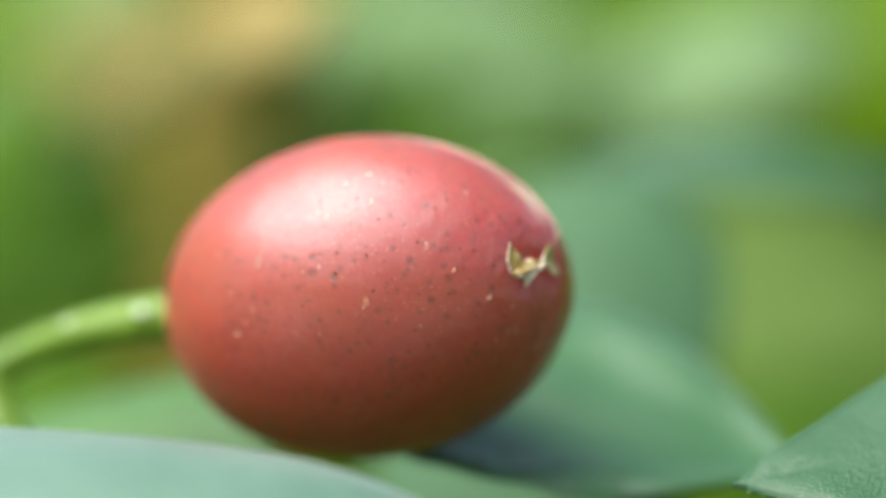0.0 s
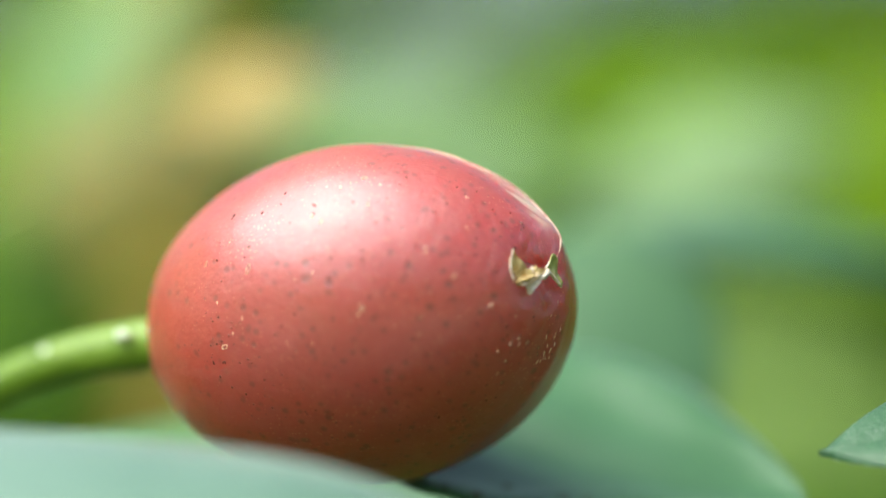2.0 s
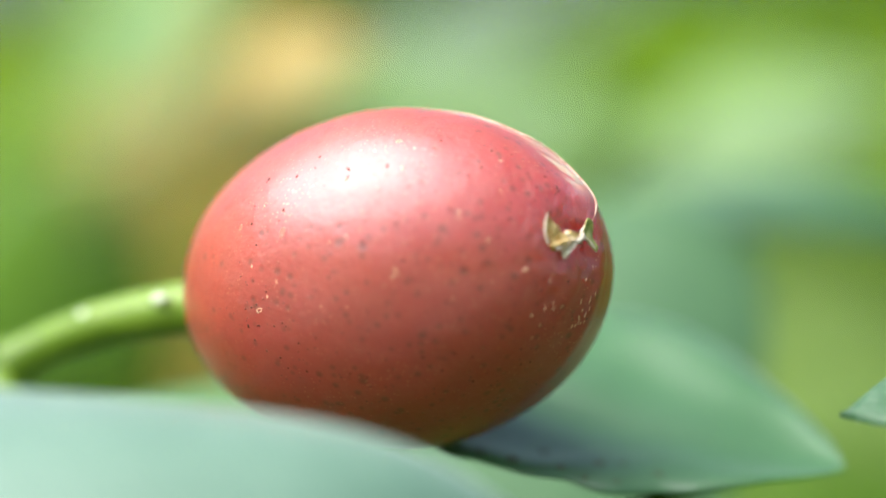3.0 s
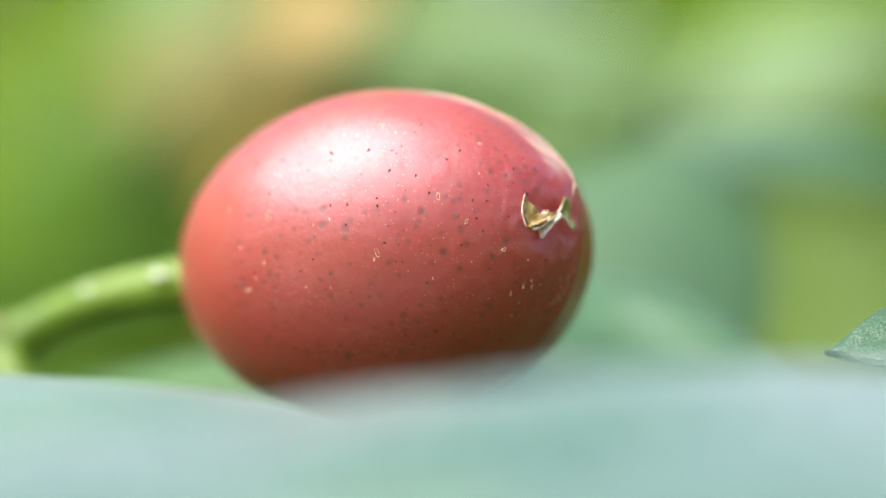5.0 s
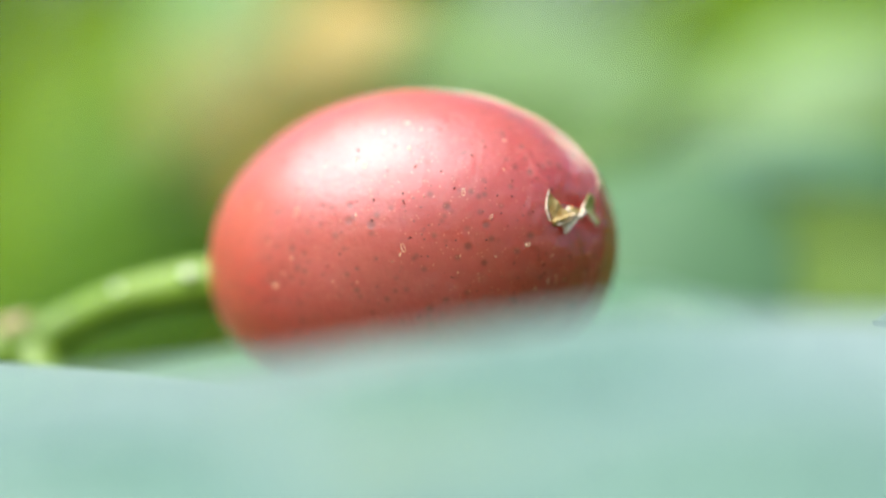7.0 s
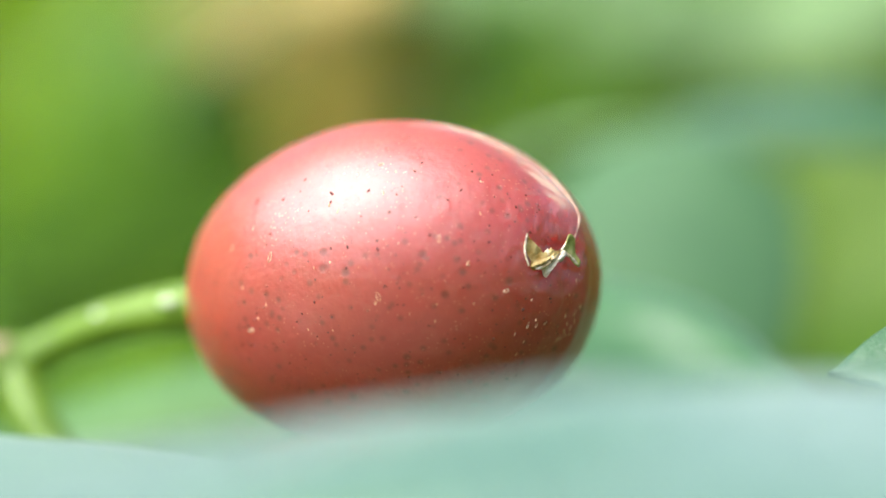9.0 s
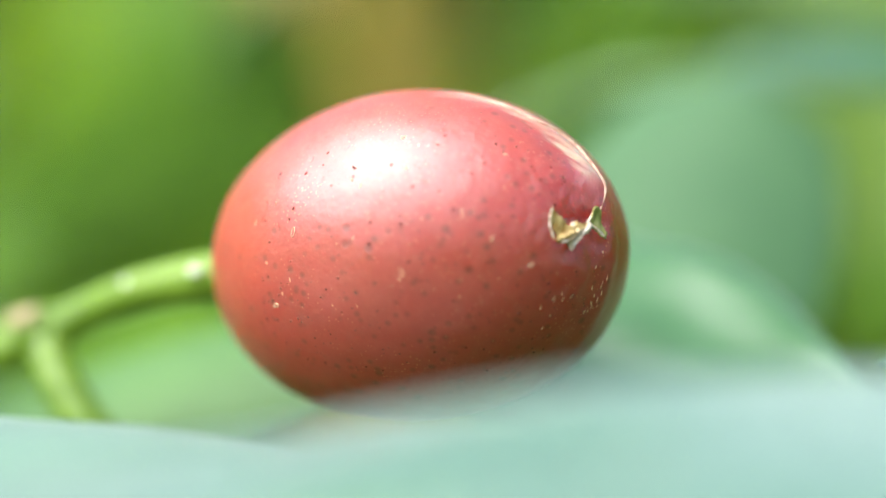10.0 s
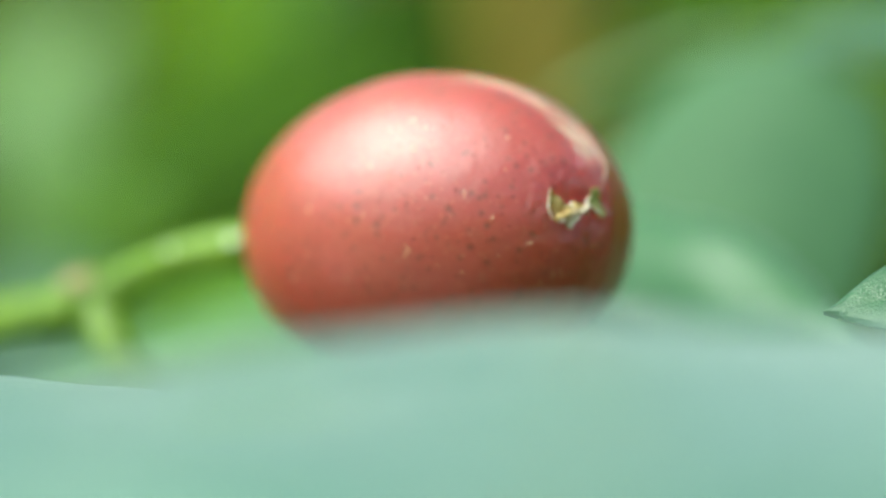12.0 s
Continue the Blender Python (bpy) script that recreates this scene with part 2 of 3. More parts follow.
    hgt = math_node(t, "ADD", hgt, math_node(t, "MULTIPLY", crease, 0.2))
    crinkle = node(t, "ShaderNodeTexNoise", {"Vector": pulled.outputs["Vector"], "Scale": 1300.0, "Detail": 4.0}).outputs["Fac"]
    hgt = math_node(t, "ADD", hgt, math_node(t, "MULTIPLY", crinkle, math_node(t, "MULTIPLY", near_eye, 2.2)))
    hgt = math_node(t, "SUBTRACT", hgt, math_node(t, "MULTIPLY", disc, 0.12))
    hgt = math_node(t, "SUBTRACT", hgt, math_node(t, "MULTIPLY", pitted, 0.4))
    bump = node(t, "ShaderNodeBump", {"Height": hgt, "Strength": 0.46, "Distance": 0.0003})
    t.links.new(bump.outputs["Normal"], p.inputs["Normal"])
    return m


def plain(name, a, b, scale, rough, bump=0.3, dist=0.0003, detail=4.0):
    m, t, p = material(name)
    co = node(t, "ShaderNodeTexCoord").outputs["Object"]
    f = node(t, "ShaderNodeTexNoise", {"Vector": co, "Scale": scale, "Detail": detail}).outputs["Fac"]
    t.links.new(ramp(t, f, (0.35, a), (0.65, b)), p.inputs["Base Color"])
    p.inputs["Roughness"].default_value = rough
    bm_ = node(t, "ShaderNodeBump", {"Height": f, "Strength": bump, "Distance": dist})
    t.links.new(bm_.outputs["Normal"], p.inputs["Normal"])
    return m


SKIN = berry_skin()
WAX = leaf_material("waxy_leaf", (0.09, 0.20, 0.13), (0.15, 0.275, 0.195), 0.36, 0.1, 0.3, bloom=0.5, gloss=0.55)
WAX_FINE = leaf_material("glandular_leaf", (0.025, 0.115, 0.034), (0.045, 0.15, 0.06), 0.4, 0.2, 0.2, 0.36, bloom=0.42, gloss=0.5, tissue=5000.0, relief=0.35)
NEAR = leaf_material("broad_waxy_leaf", (0.04, 0.15, 0.09), (0.16, 0.28, 0.205), 0.28, 0.1, 0.2, bloom=0.72, gloss=1.0, relief=0.2)
BED = leaf_material("bedding_leaf", (0.04, 0.138, 0.040), (0.055, 0.175, 0.058), 0.36, 0.12, 0.2, bloom=0.27, gloss=0.8, relief=0.15)
SOFT = leaf_material("soft_leaf", (0.07, 0.17, 0.05), (0.11, 0.24, 0.07), 0.6, 0.25, 0.3)
LIME = leaf_material("lime_leaf", (0.15, 0.285, 0.012), (0.22, 0.37, 0.018), 0.5, 0.5, 0.3, gloss=0.06)
# paler copy of the shrub leaf: light from the sky is mixed into the colour
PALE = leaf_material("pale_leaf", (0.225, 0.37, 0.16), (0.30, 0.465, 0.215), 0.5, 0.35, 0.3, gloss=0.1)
MID = leaf_material("green_leaf", (0.085, 0.20, 0.022), (0.14, 0.28, 0.03), 0.5, 0.4, 0.3, gloss=0.06)
MILD = leaf_material("mild_leaf", (0.125, 0.22, 0.048), (0.185, 0.29, 0.075), 0.5, 0.35, 0.3, gloss=0.08)
# dark green; on the background leaves this colour stands in for shade
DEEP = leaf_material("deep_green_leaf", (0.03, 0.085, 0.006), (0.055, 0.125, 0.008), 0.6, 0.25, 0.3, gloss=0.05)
ROUND = leaf_material("round_leaf", (0.08, 0.205, 0.09), (0.115, 0.26, 0.114), 0.6, 0.4, 0.3, gloss=0.4)
TEAL = leaf_material("blue_green_leaf", (0.04, 0.13, 0.075), (0.065, 0.175, 0.075), 0.55, 0.2, 0.3)
GOLD = leaf_material("yellowed_leaf", (0.43, 0.33, 0.13), (0.53, 0.45, 0.18), 0.5, 0.4, 0.3, gloss=0.1)
TAN = leaf_material("withered_leaf", (0.22, 0.18, 0.05), (0.30, 0.25, 0.08), 0.6, 0.25, 0.3, gloss=0.1)
RIB = plain("leaf_rib", (0.12, 0.24, 0.08), (0.18, 0.32, 0.12), 700.0, 0.4)
STALK = plain("green_stalk", (0.10, 0.20, 0.012), (0.165, 0.29, 0.022), 420.0, 0.42, 0.35)
NODE = plain("stalk_scar", (0.33, 0.26, 0.13), (0.45, 0.40, 0.22), 900.0, 0.7, 0.6)
WART = plain("pale_wart", (0.45, 0.58, 0.36), (0.62, 0.72, 0.52), 900.0, 0.35, 0.4)
LOBE_DRY = plain("dried_sepal", (0.36, 0.20, 0.04), (0.70, 0.55, 0.24), 1700.0, 0.4, 0.7)
LOBE_GREEN = plain("green_sepal", (0.22, 0.25, 0.04), (0.5, 0.48, 0.16), 1500.0, 0.4, 0.7)
SCAR = plain("pale_scar", (0.64, 0.48, 0.26), (0.90, 0.81, 0.68), 3000.0, 0.6, 0.8)
SEAM = plain("corky_seam", (0.46, 0.24, 0.17), (0.66, 0.48, 0.35), 2600.0, 0.5, 0.8)
FLECK = plain("pale_fleck", (0.58, 0.33, 0.17), (0.84, 0.66, 0.44), 7000.0, 0.6, 0.6)
SPECK = plain("dark_speck", (0.09, 0.026, 0.016), (0.17, 0.045, 0.026), 4000.0, 0.5, 0.4)
BARK = plain("brown_stem", (0.36, 0.27, 0.035), (0.47, 0.37, 0.07), 160.0, 0.75, 0.6, 0.001)
SOIL = plain("leaf_litter", (0.03, 0.03, 0.012), (0.11, 0.09, 0.04), 35.0, 0.9, 0.8, 0.01)
HEDGE = cloud_material("mixed_foliage", (0.08, 0.19, 0.01), (0.16, 0.30, 0.012), (0.22, 0.34, 0.03), (0.12, 0.23, 0.012), (0.25, 0.38, 0.012), (0.19, 0.31, 0.05))
# HEDGE's foliage in darker tones: the shade deep inside is put into the colour
GLOOM = cloud_material("shade_toned_foliage", (0.03, 0.06, 0.006), (0.05, 0.11, 0.01), (0.04, 0.08, 0.01), (0.08, 0.14, 0.01))


# ---- mesh helpers ----
def part(name, bm, mat, parent=None, label="", smooth=True):
    me = bpy.data.meshes.new(name)
    bm.to_mesh(me)
    bm.free()
    for f in me.polygons:
        f.use_smooth = smooth
    me.materials.append(mat)
    ob = new(name, me)
    ob.parent = parent
    if label:
        tagged(ob, label)
    return ob


def axes(base, tip, side):
    """A pose at base whose x runs to tip and whose y leans to side."""
    x = (Vector(tip) - Vector(base)).normalized()
    y = Vector(side)
    y = (y - x * y.dot(x)).normalized()
    z = x.cross(y)
    m = Matrix((x, y, z)).transposed().to_4x4()
    m.translation = base
    return m


def tube(points, radii, sides=14, bulge=None):
    """A round stalk along points, smooth between them."""
    bm = bmesh.new()
    pts = [Vector(p) for p in points]
    dense, rad = [], []
    n = len(pts)
    for i in range(n - 1):
        p0, p1, p2, p3 = pts[max(i - 1, 0)], pts[i], pts[i + 1], pts[min(i + 2, n - 1)]
        for k in range(8):
            u = k / 8
            dense.append(0.5 * (2 * p1 + (p2 - p0) * u + (2 * p0 - 5 * p1 + 4 * p2 - p3) * u * u + (3 * p1 - p0 - 3 * p2 + p3) * u ** 3))
            s = u * u * (3 - 2 * u)
            rad.append(radii[i] * (1 - s) + radii[i + 1] * s)
    dense.append(pts[-1])
    rad.append(radii[-1])
    up = Vector((0.1, 0.2, 1))
    rings = []
    for i, p in enumerate(dense):
        d = (dense[min(i + 1, len(dense) - 1)] - dense[max(i - 1, 0)]).normalized()
        a = d.cross(up).normalized()
        b = a.cross(d)
        ring = []
        for k in range(sides):
            an = 2 * math.pi * k / sides
            q = p + (a * math.cos(an) + b * math.sin(an)) * rad[i]
            q += (q - p) * 0.06 * noise.noise(q * 900)
            ring.append(bm.verts.new(q))
        rings.append(ring)
    for r0, r1 in zip(rings, rings[1:]):
        for k in range(sides):
            bm.faces.new((r0[k], r0[(k + 1) % sides], r1[(k + 1) % sides], r1[k]))
    bm.faces.new(rings[0][::-1])
    bm.faces.new(rings[-1])
    return bm


def outline(s, blunt=1.0):
    """Half the width of a leaf at s of its length, as a share of the greatest."""
    return max(0.0, math.sin(math.pi * min(1, s) ** 0.85)) ** (0.75 * blunt)


def blade_points(length, width, shape, nx, ny, blunt, seed, ragged):
    rows = []
    for i in range(nx + 1):
        s = i / nx
        w = width / 2 * max(outline(s, blunt), 0.004)
        row = []
        for j in range(-ny, ny + 1):
            v = j / ny
            edge = 1 + ragged * noise.noise(Vector((s * 14, seed, math.copysign(3, j)))) * abs(v)
            y = w * v * edge
            row.append(Vector((s * length, y, shape(s, v, y))))
        rows.append(row)
    return rows


def leaf(label, base, tip, side, width, shape, mat, nx=56, ny=14, blunt=1.0, thick=0.00035, ragged=0.05, seed=1.0, rib=True, name="leaf", stalk=0.0):
    """A leaf with a thick blade and a raised midrib. shape(s, v, y): height over the flat at s along and v across (-1 to 1)."""
    thing = new(name)
    thing.matrix_world = axes(base, tip, side)
    tagged(thing, label, "leaf")
    length = (Vector(tip) - Vector(base)).length
    rows = blade_points(length, width, shape, nx, ny, blunt, seed, ragged)
    bm = bmesh.new()
    top = [[bm.verts.new(p) for p in row] for row in rows]
    low = [[bm.verts.new(p - Vector((0, 0, thick * (1 - 0.75 * abs(j / ny - 1) ** 3) * min(1, 0.04 + (nx - i) / 12)))) for j, p in enumerate(row)] for i, row in enumerate(rows)]
    for i in range(nx):
        for j in range(2 * ny):
            bm.faces.new((top[i][j], top[i + 1][j], top[i + 1][j + 1], top[i][j + 1]))
            bm.faces.new((low[i][j], low[i][j + 1], low[i + 1][j + 1], low[i + 1][j]))
        for j in (0, 2 * ny):
            q = (top[i][j], low[i][j], low[i + 1][j], top[i + 1][j])
            bm.faces.new(q if j == 0 else q[::-1])
    bm.faces.new([top[0][j] for j in range(2 * ny + 1)] + [low[0][j] for j in range(2 * ny, -1, -1)])
    bm.faces.new([low[nx][j] for j in range(2 * ny + 1)] + [top[nx][j] for j in range(2 * ny, -1, -1)])
    bm.normal_update()
    part("blade", bm, mat, thing)
    if rib:
        mids = [rows[i][ny] - Vector((0, 0, 0.0006)) for i in range(0, nx - 7, 8)]
        part("midrib", tube(mids, [0.0007 * (1 - 0.8 * k / (len(mids) - 1)) for k in range(len(mids))], 8), RIB, thing)
    if stalk:
        foot = rows[0][ny]
        part("petiole", tube([foot, foot + Vector((-0.35, 0.02, -0.12)) * stalk, foot + Vector((-0.8, 0.0, -0.5)) * stalk], [0.0006, 0.0007, 0.0009], 8), RIB, thing)
    return thing


# ---- ground and the surrounding undergrowth ----
def ground():
    bm = bmesh.new()
    n = 40
    vs = {}
    for i in range(-n, n + 1):
        for j in range(-n, n + 1):
            x = math.copysign((abs(i) / n) ** 4 * 400 + abs(i) * 0.03, i)
            y = math.copysign((abs(j) / n) ** 4 * 400 + abs(j) * 0.03, j)
            near = math.exp(-(x * x + y * y) / 4)
            vs[i, j] = bm.verts.new((x, y, 0.02 * near * noise.noise(Vector((x * 7, y * 7, 0)))))
    for i in range(-n, n):
        for j in range(-n, n):
            bm.faces.new((vs[i, j], vs[i + 1, j], vs[i + 1, j + 1], vs[i, j + 1]))
    tagged(part("ground", bm, SOIL), "dark soil with leaf litter under the shrubs", "ground", kind="structure")


def leaf_mass(name, label, count, place, size, mat, seed):
    """Foliage that nobody could count: many small folded leaves in one mesh."""
    rng = np.random.default_rng(seed)
    verts, faces = [], []
    prof = [(0.0, 0.06), (0.25, 0.8), (0.55, 1.0), (0.82, 0.55), (1.0, 0.04)]
    for _ in range(count):
        p = np.array(place(rng))
        ln = size * rng.uniform(0.6, 1.3)
        wd = ln * rng.uniform(0.32, 0.5)
        yaw, pit, rol = rng.uniform(0, 2 * math.pi), rng.normal(-0.25, 0.45), rng.normal(0, 0.5)
        m = np.array(Euler((rol, -pit, yaw)).to_matrix())
        k = len(verts)
        for s, w in prof:
            for v in (-1, 0, 1):
                q = np.array((s * ln, v * w * wd / 2, abs(v) * w * wd * 0.12 - 0.25 * ln * s * s))
                verts.append(tuple(p + m @ q))
        for a in range(len(prof) - 1):
            for b in range(2):
                i = k + a * 3 + b
                faces.append((i, i + 3, i + 4, i + 1))
    me = bpy.data.meshes.new(name)
    me.from_pydata(verts, [], faces)
    me.materials.append(mat)
    for f in me.polygons:
        f.use_smooth = True
    ob = new(name, me)
    tagged(ob, label, "foliage", kind="stuff")
    return ob


ground()


def shrubs(r0, r1, top, front=False, back=False):
    """A place in a ragged ring of shrubs round the twig, between two radii, open over the twig itself."""
    def place(rng):
        while True:
            a, r = rng.uniform(0, 2 * math.pi), r1 * math.sqrt(rng.uniform((r0 / r1) ** 2, 1))
            x, y = r * math.cos(a), r * math.sin(a)
            ahead = math.sin(a)
            if (front and ahead > 0.2) or (back and ahead < 0.1):
                continue
            clump = 0.75 + 0.5 * noise.noise(Vector((x * 2.3, y * 2.3, 7)))
            z = rng.uniform(0, 1) ** 0.8 * top * clump
            if z < 0.03 + 0.1 * rng.uniform(0, 1) and r > 1.4:
                continue
            return x, y, z
    return place


def below(rng):
    r, a = 0.5 * math.sqrt(rng.uniform(0, 1)), rng.uniform(0, 2 * math.pi)
    return r * math.cos(a), r * math.sin(a), rng.uniform(0.01, 0.2)


leaf_mass("undergrowth", "dense mixed green shrub foliage behind the berry", 5200, shrubs(0.48, 0.95, 0.58, back=True), 0.06, HEDGE, 3)
leaf_mass("undergrowth", "foliage farther back, deep shade put into its dark tones", 4200, shrubs(0.9, 1.9, 0.72, back=True), 0.09, GLOOM, 4)
leaf_mass("undergrowth", "green shrub foliage on the near side of the twig", 4200, shrubs(0.6, 1.6, 0.3, front=True), 0.08, HEDGE, 5)
leaf_mass("undergrowth", "low foliage below the twig, shade put into its dark tones", 2200, below, 0.05, GLOOM, 6)
leaf_mass("ground_cover", "low weeds and fallen leaves around the shrubs", 6000, shrubs(1.2, 5.0, 0.18), 0.10, HEDGE, 8)

# ---- brown stem and single leaves in the blurred distance ----
def brown_stem():
    thing = new("shrub_stem")
    thing.location = at(-4.82, 34.3, -30)
    tagged(thing, "thick tan-brown woody shrub stem rising behind", "stem")
    part("stem", tube([(0.004, 0, 0), (0.0, 0.004, 0.14), (0.001, 0, 0.30), (-0.003, 0.003, 0.42), (0.004, 0.01, 0.62)], [0.019, 0.017, 0.0155, 0.0145, 0.012], 18), BARK, thing)
    for z, r in ((0.16, 0.0185), (0.33, 0.0168)):
        part("leaf_scar", tube([(0.0, 0.002, z - 0.004), (0.0, 0.002, z), (0.0, 0.002, z + 0.004)], [r * 0.8, r, r * 0.8], 18), BARK, thing)
    part("side_shoot", tube([(0.0, 0.003, 0.33), (0.012, 0.01, 0.37), (0.03, 0.03, 0.47)], [0.004, 0.003, 0.002], 10), BARK, thing)


brown_stem()


def low_stalk():
    thing = new("leaf_stalk")
    thing.location = at(0, 0, 0)
    tagged(thing, "thin dark green leaf stalk below the berry's leaf", "stalk")
    part("stalk", tube([cm(1.25, 2.0, -1.0), cm(1.5, 2.1, -1.3), cm(1.9, 2.3, -1.9), cm(2.6, 3.0, -5)], [0.0012, 0.0012, 0.0013, 0.0016]), DEEP, thing)


low_stalk()
KINDS = {
    "yellow": (GOLD, "yellowed leaf turning tan, hanging behind the berry"),
    "tan": (TAN, "withered tan leaf beside the yellow one"),
    "pale": (PALE, "pale green leaf, sky light put into its colour"),
    "bright": (LIME, "bright yellow-green young leaf"),
    "green": (MID, "plain mid-green shrub leaf"),
    "mild": (MILD, "soft yellowish-green shrub leaf"),
    "dark": (DEEP, "deep green leaf, shade put into its colour"),
    "teal": (TEAL, "blue-green waxy shrub leaf"),
}


def distant_leaf(x, y, z, length, width, turn, kind):
    """A shrub leaf centred at a place, its midrib turned in the upright plane."""
    mat, label = KINDS[kind]
    d = Vector((math.cos(radians(turn)), 0.12, math.sin(radians(turn))))
    c = Vector((x, y, z))
    lift = Vector((-math.sin(radians(turn)), 0.75, math.cos(radians(turn)) * 0.85))
    leaf(label, c - d.normalized() * length / 2, c + d.normalized() * length / 2, lift, width,
         lambda s, v, q: -0.10 * length * (2 * s - 1) ** 2 - 0.12 * width * v * v, mat, 20, 5, 0.9, 0.0004, 0.08, x * 100, stalk=0.6 * length)


def shrub():
    distant_leaf(-0.0142, 0.0975, 0.3216, 0.0136, 0.0109, 25, 'yellow')
    distant_leaf(-0.0215, 0.1050, 0.3183, 0.0182, 0.0113, 30, 'tan')
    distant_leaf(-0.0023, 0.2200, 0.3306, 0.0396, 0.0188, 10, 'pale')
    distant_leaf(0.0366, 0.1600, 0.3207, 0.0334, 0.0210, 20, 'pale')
    distant_leaf(0.0768, 0.2800, 0.3274, 0.0465, 0.0465, 70, 'bright')
    distant_leaf(0.0295, 0.0650, 0.3069, 0.0321, 0.0057, -4, 'teal')
    distant_leaf(0.0420, 0.3000, 0.3195, 0.0580, 0.0232, 5, 'green')
    distant_leaf(0.0477, 0.2000, 0.2990, 0.0444, 0.0142, 0, 'mild')
    distant_leaf(0.0773, 0.3000, 0.3013, 0.0348, 0.0348, 50, 'bright')
    distant_leaf(0.0158, 0.2600, 0.3226, 0.0442, 0.0231, -20, 'pale')
    distant_leaf(0.0571, 0.2400, 0.2836, 0.0518, 0.0299, 10, 'mild')
    distant_leaf(0.0570, 0.2000, 0.2719, 0.0532, 0.0231, 0, 'green')
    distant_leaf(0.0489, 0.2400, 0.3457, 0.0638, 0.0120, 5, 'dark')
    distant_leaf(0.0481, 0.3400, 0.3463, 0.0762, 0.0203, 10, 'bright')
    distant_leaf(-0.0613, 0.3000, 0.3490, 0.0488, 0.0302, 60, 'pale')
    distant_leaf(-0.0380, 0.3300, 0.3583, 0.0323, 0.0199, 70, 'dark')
    distant_leaf(-0.0828, 0.3400, 0.3414, 0.0381, 0.0381, 40, 'bright')
    distant_leaf(-0.0592, 0.2600, 0.3232, 0.0273, 0.0210, 20, 'tan')
    distant_leaf(-0.0738, 0.2400, 0.3060, 0.0419, 0.0259, 70, 'green')
    distant_leaf(-0.0682, 0.2800, 0.3016, 0.0288, 0.0288, 60, 'green')
    distant_leaf(-0.0881, 0.3600, 0.3305, 0.0451, 0.0292, 50, 'pale')
    distant_leaf(-0.0987, 0.3400, 0.3372, 0.0330, 0.0330, 40, 'bright')
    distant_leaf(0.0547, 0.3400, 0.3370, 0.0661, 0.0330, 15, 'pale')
    distant_leaf(0.0107, 0.3400, 0.3326, 0.0534, 0.0254, 10, 'green')
    distant_leaf(0.0358, 0.3000, 0.3149, 0.0534, 0.0186, 5, 'green')
    distant_leaf(-0.0942, 0.3400, 0.3212, 0.0534, 0.0280, 30, 'pale')
    distant_leaf(-0.1219, 0.3600, 0.3186, 0.0663, 0.0345, 80, 'bright')
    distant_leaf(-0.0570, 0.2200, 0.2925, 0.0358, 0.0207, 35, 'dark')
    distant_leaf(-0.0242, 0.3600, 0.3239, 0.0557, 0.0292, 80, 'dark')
    distant_leaf(0.0081, 0.3000, 0.3265, 0.0534, 0.0255, -10, 'pale')
    distant_leaf(0.0086, 0.2600, 0.3130, 0.0421, 0.0168, 5, 'green')
    distant_leaf(0.0457, 0.3400, 0.3253, 0.0457, 0.0305, 40, 'pale')
    distant_leaf(-0.0797, 0.3800, 0.3007, 0.0442, 0.0359, 75, 'green')
    distant_leaf(-0.1001, 0.3800, 0.3133, 0.0580, 0.0276, 25, 'pale')
    distant_leaf(-0.0526, 0.1600, 0.2896, 0.0404, 0.0140, 12, 'dark')
    distant_leaf(-0.0867, 0.2700, 0.2906, 0.0453, 0.0280, 20, 'dark')
    distant_leaf(-0.1287, 0.3800, 0.2928, 0.0469, 0.0386, 50, 'bright')
    distant_leaf(-0.1590, 0.3400, 0.2791, 0.0534, 0.0356, 65, 'pale')
    distant_leaf(-0.0867, 0.2600, 0.2823, 0.0379, 0.0336, 60, 'dark')
    distant_leaf(-0.0934, 0.2200, 0.2757, 0.0433, 0.0188, 20, 'green')
    distant_leaf(-0.0687, 0.3300, 0.2933, 0.0398, 0.0186, 80, 'dark')
    distant_leaf(-0.1042, 0.4000, 0.2900, 0.0459, 0.0344, 30, 'green')
    distant_leaf(-0.0999, 0.3000, 0.2990, 0.0332, 0.0231, 15, 'bright')
    distant_leaf(-0.1012, 0.3000, 0.2752, 0.0301, 0.0181, 20, 'dark')
    distant_leaf(-0.0074, 0.2000, 0.3161, 0.0192, 0.0146, 60, 'dark')
    distant_leaf(-0.0665, 0.2900, 0.2964, 0.0196, 0.0167, 70, 'dark')
    distant_leaf(-0.0741, 0.2800, 0.3215, 0.0249, 0.0163, 20, 'pale')
    distant_leaf(-0.1055, 0.3100, 0.3136, 0.0309, 0.0206, 60, 'bright')
    distant_leaf(-0.0751, 0.2700, 0.3102, 0.0243, 0.0159, 25, 'pale')
    distant_leaf(0.0066, 0.0800, 0.3059, 0.0235, 0.0061, 40, 'dark')
    distant_leaf(-0.0785, 0.1400, 0.2704, 0.0231, 0.0188, 10, 'teal')
    distant_leaf(-0.0427, 0.0900, 0.2793, 0.0270, 0.0076, 22, 'green')
    distant_leaf(-0.0373, 0.0900, 0.2823, 0.0246, 0.0094, 20, 'green')


shrub()

# ---- the twig, its berry and the leaves about it ----
MIDDLE = Vector((-0.00001, 0.00032, -0.00029))
AXES = (Vector((0.8787, -0.4321, 0.2030)), Vector((-0.4558, -0.6327, 0.6261)), Vector((-0.1421, -0.6427, -0.7529)))
HALF = (0.011617, 0.009271, 0.008277)
AXIS = AXES[0]


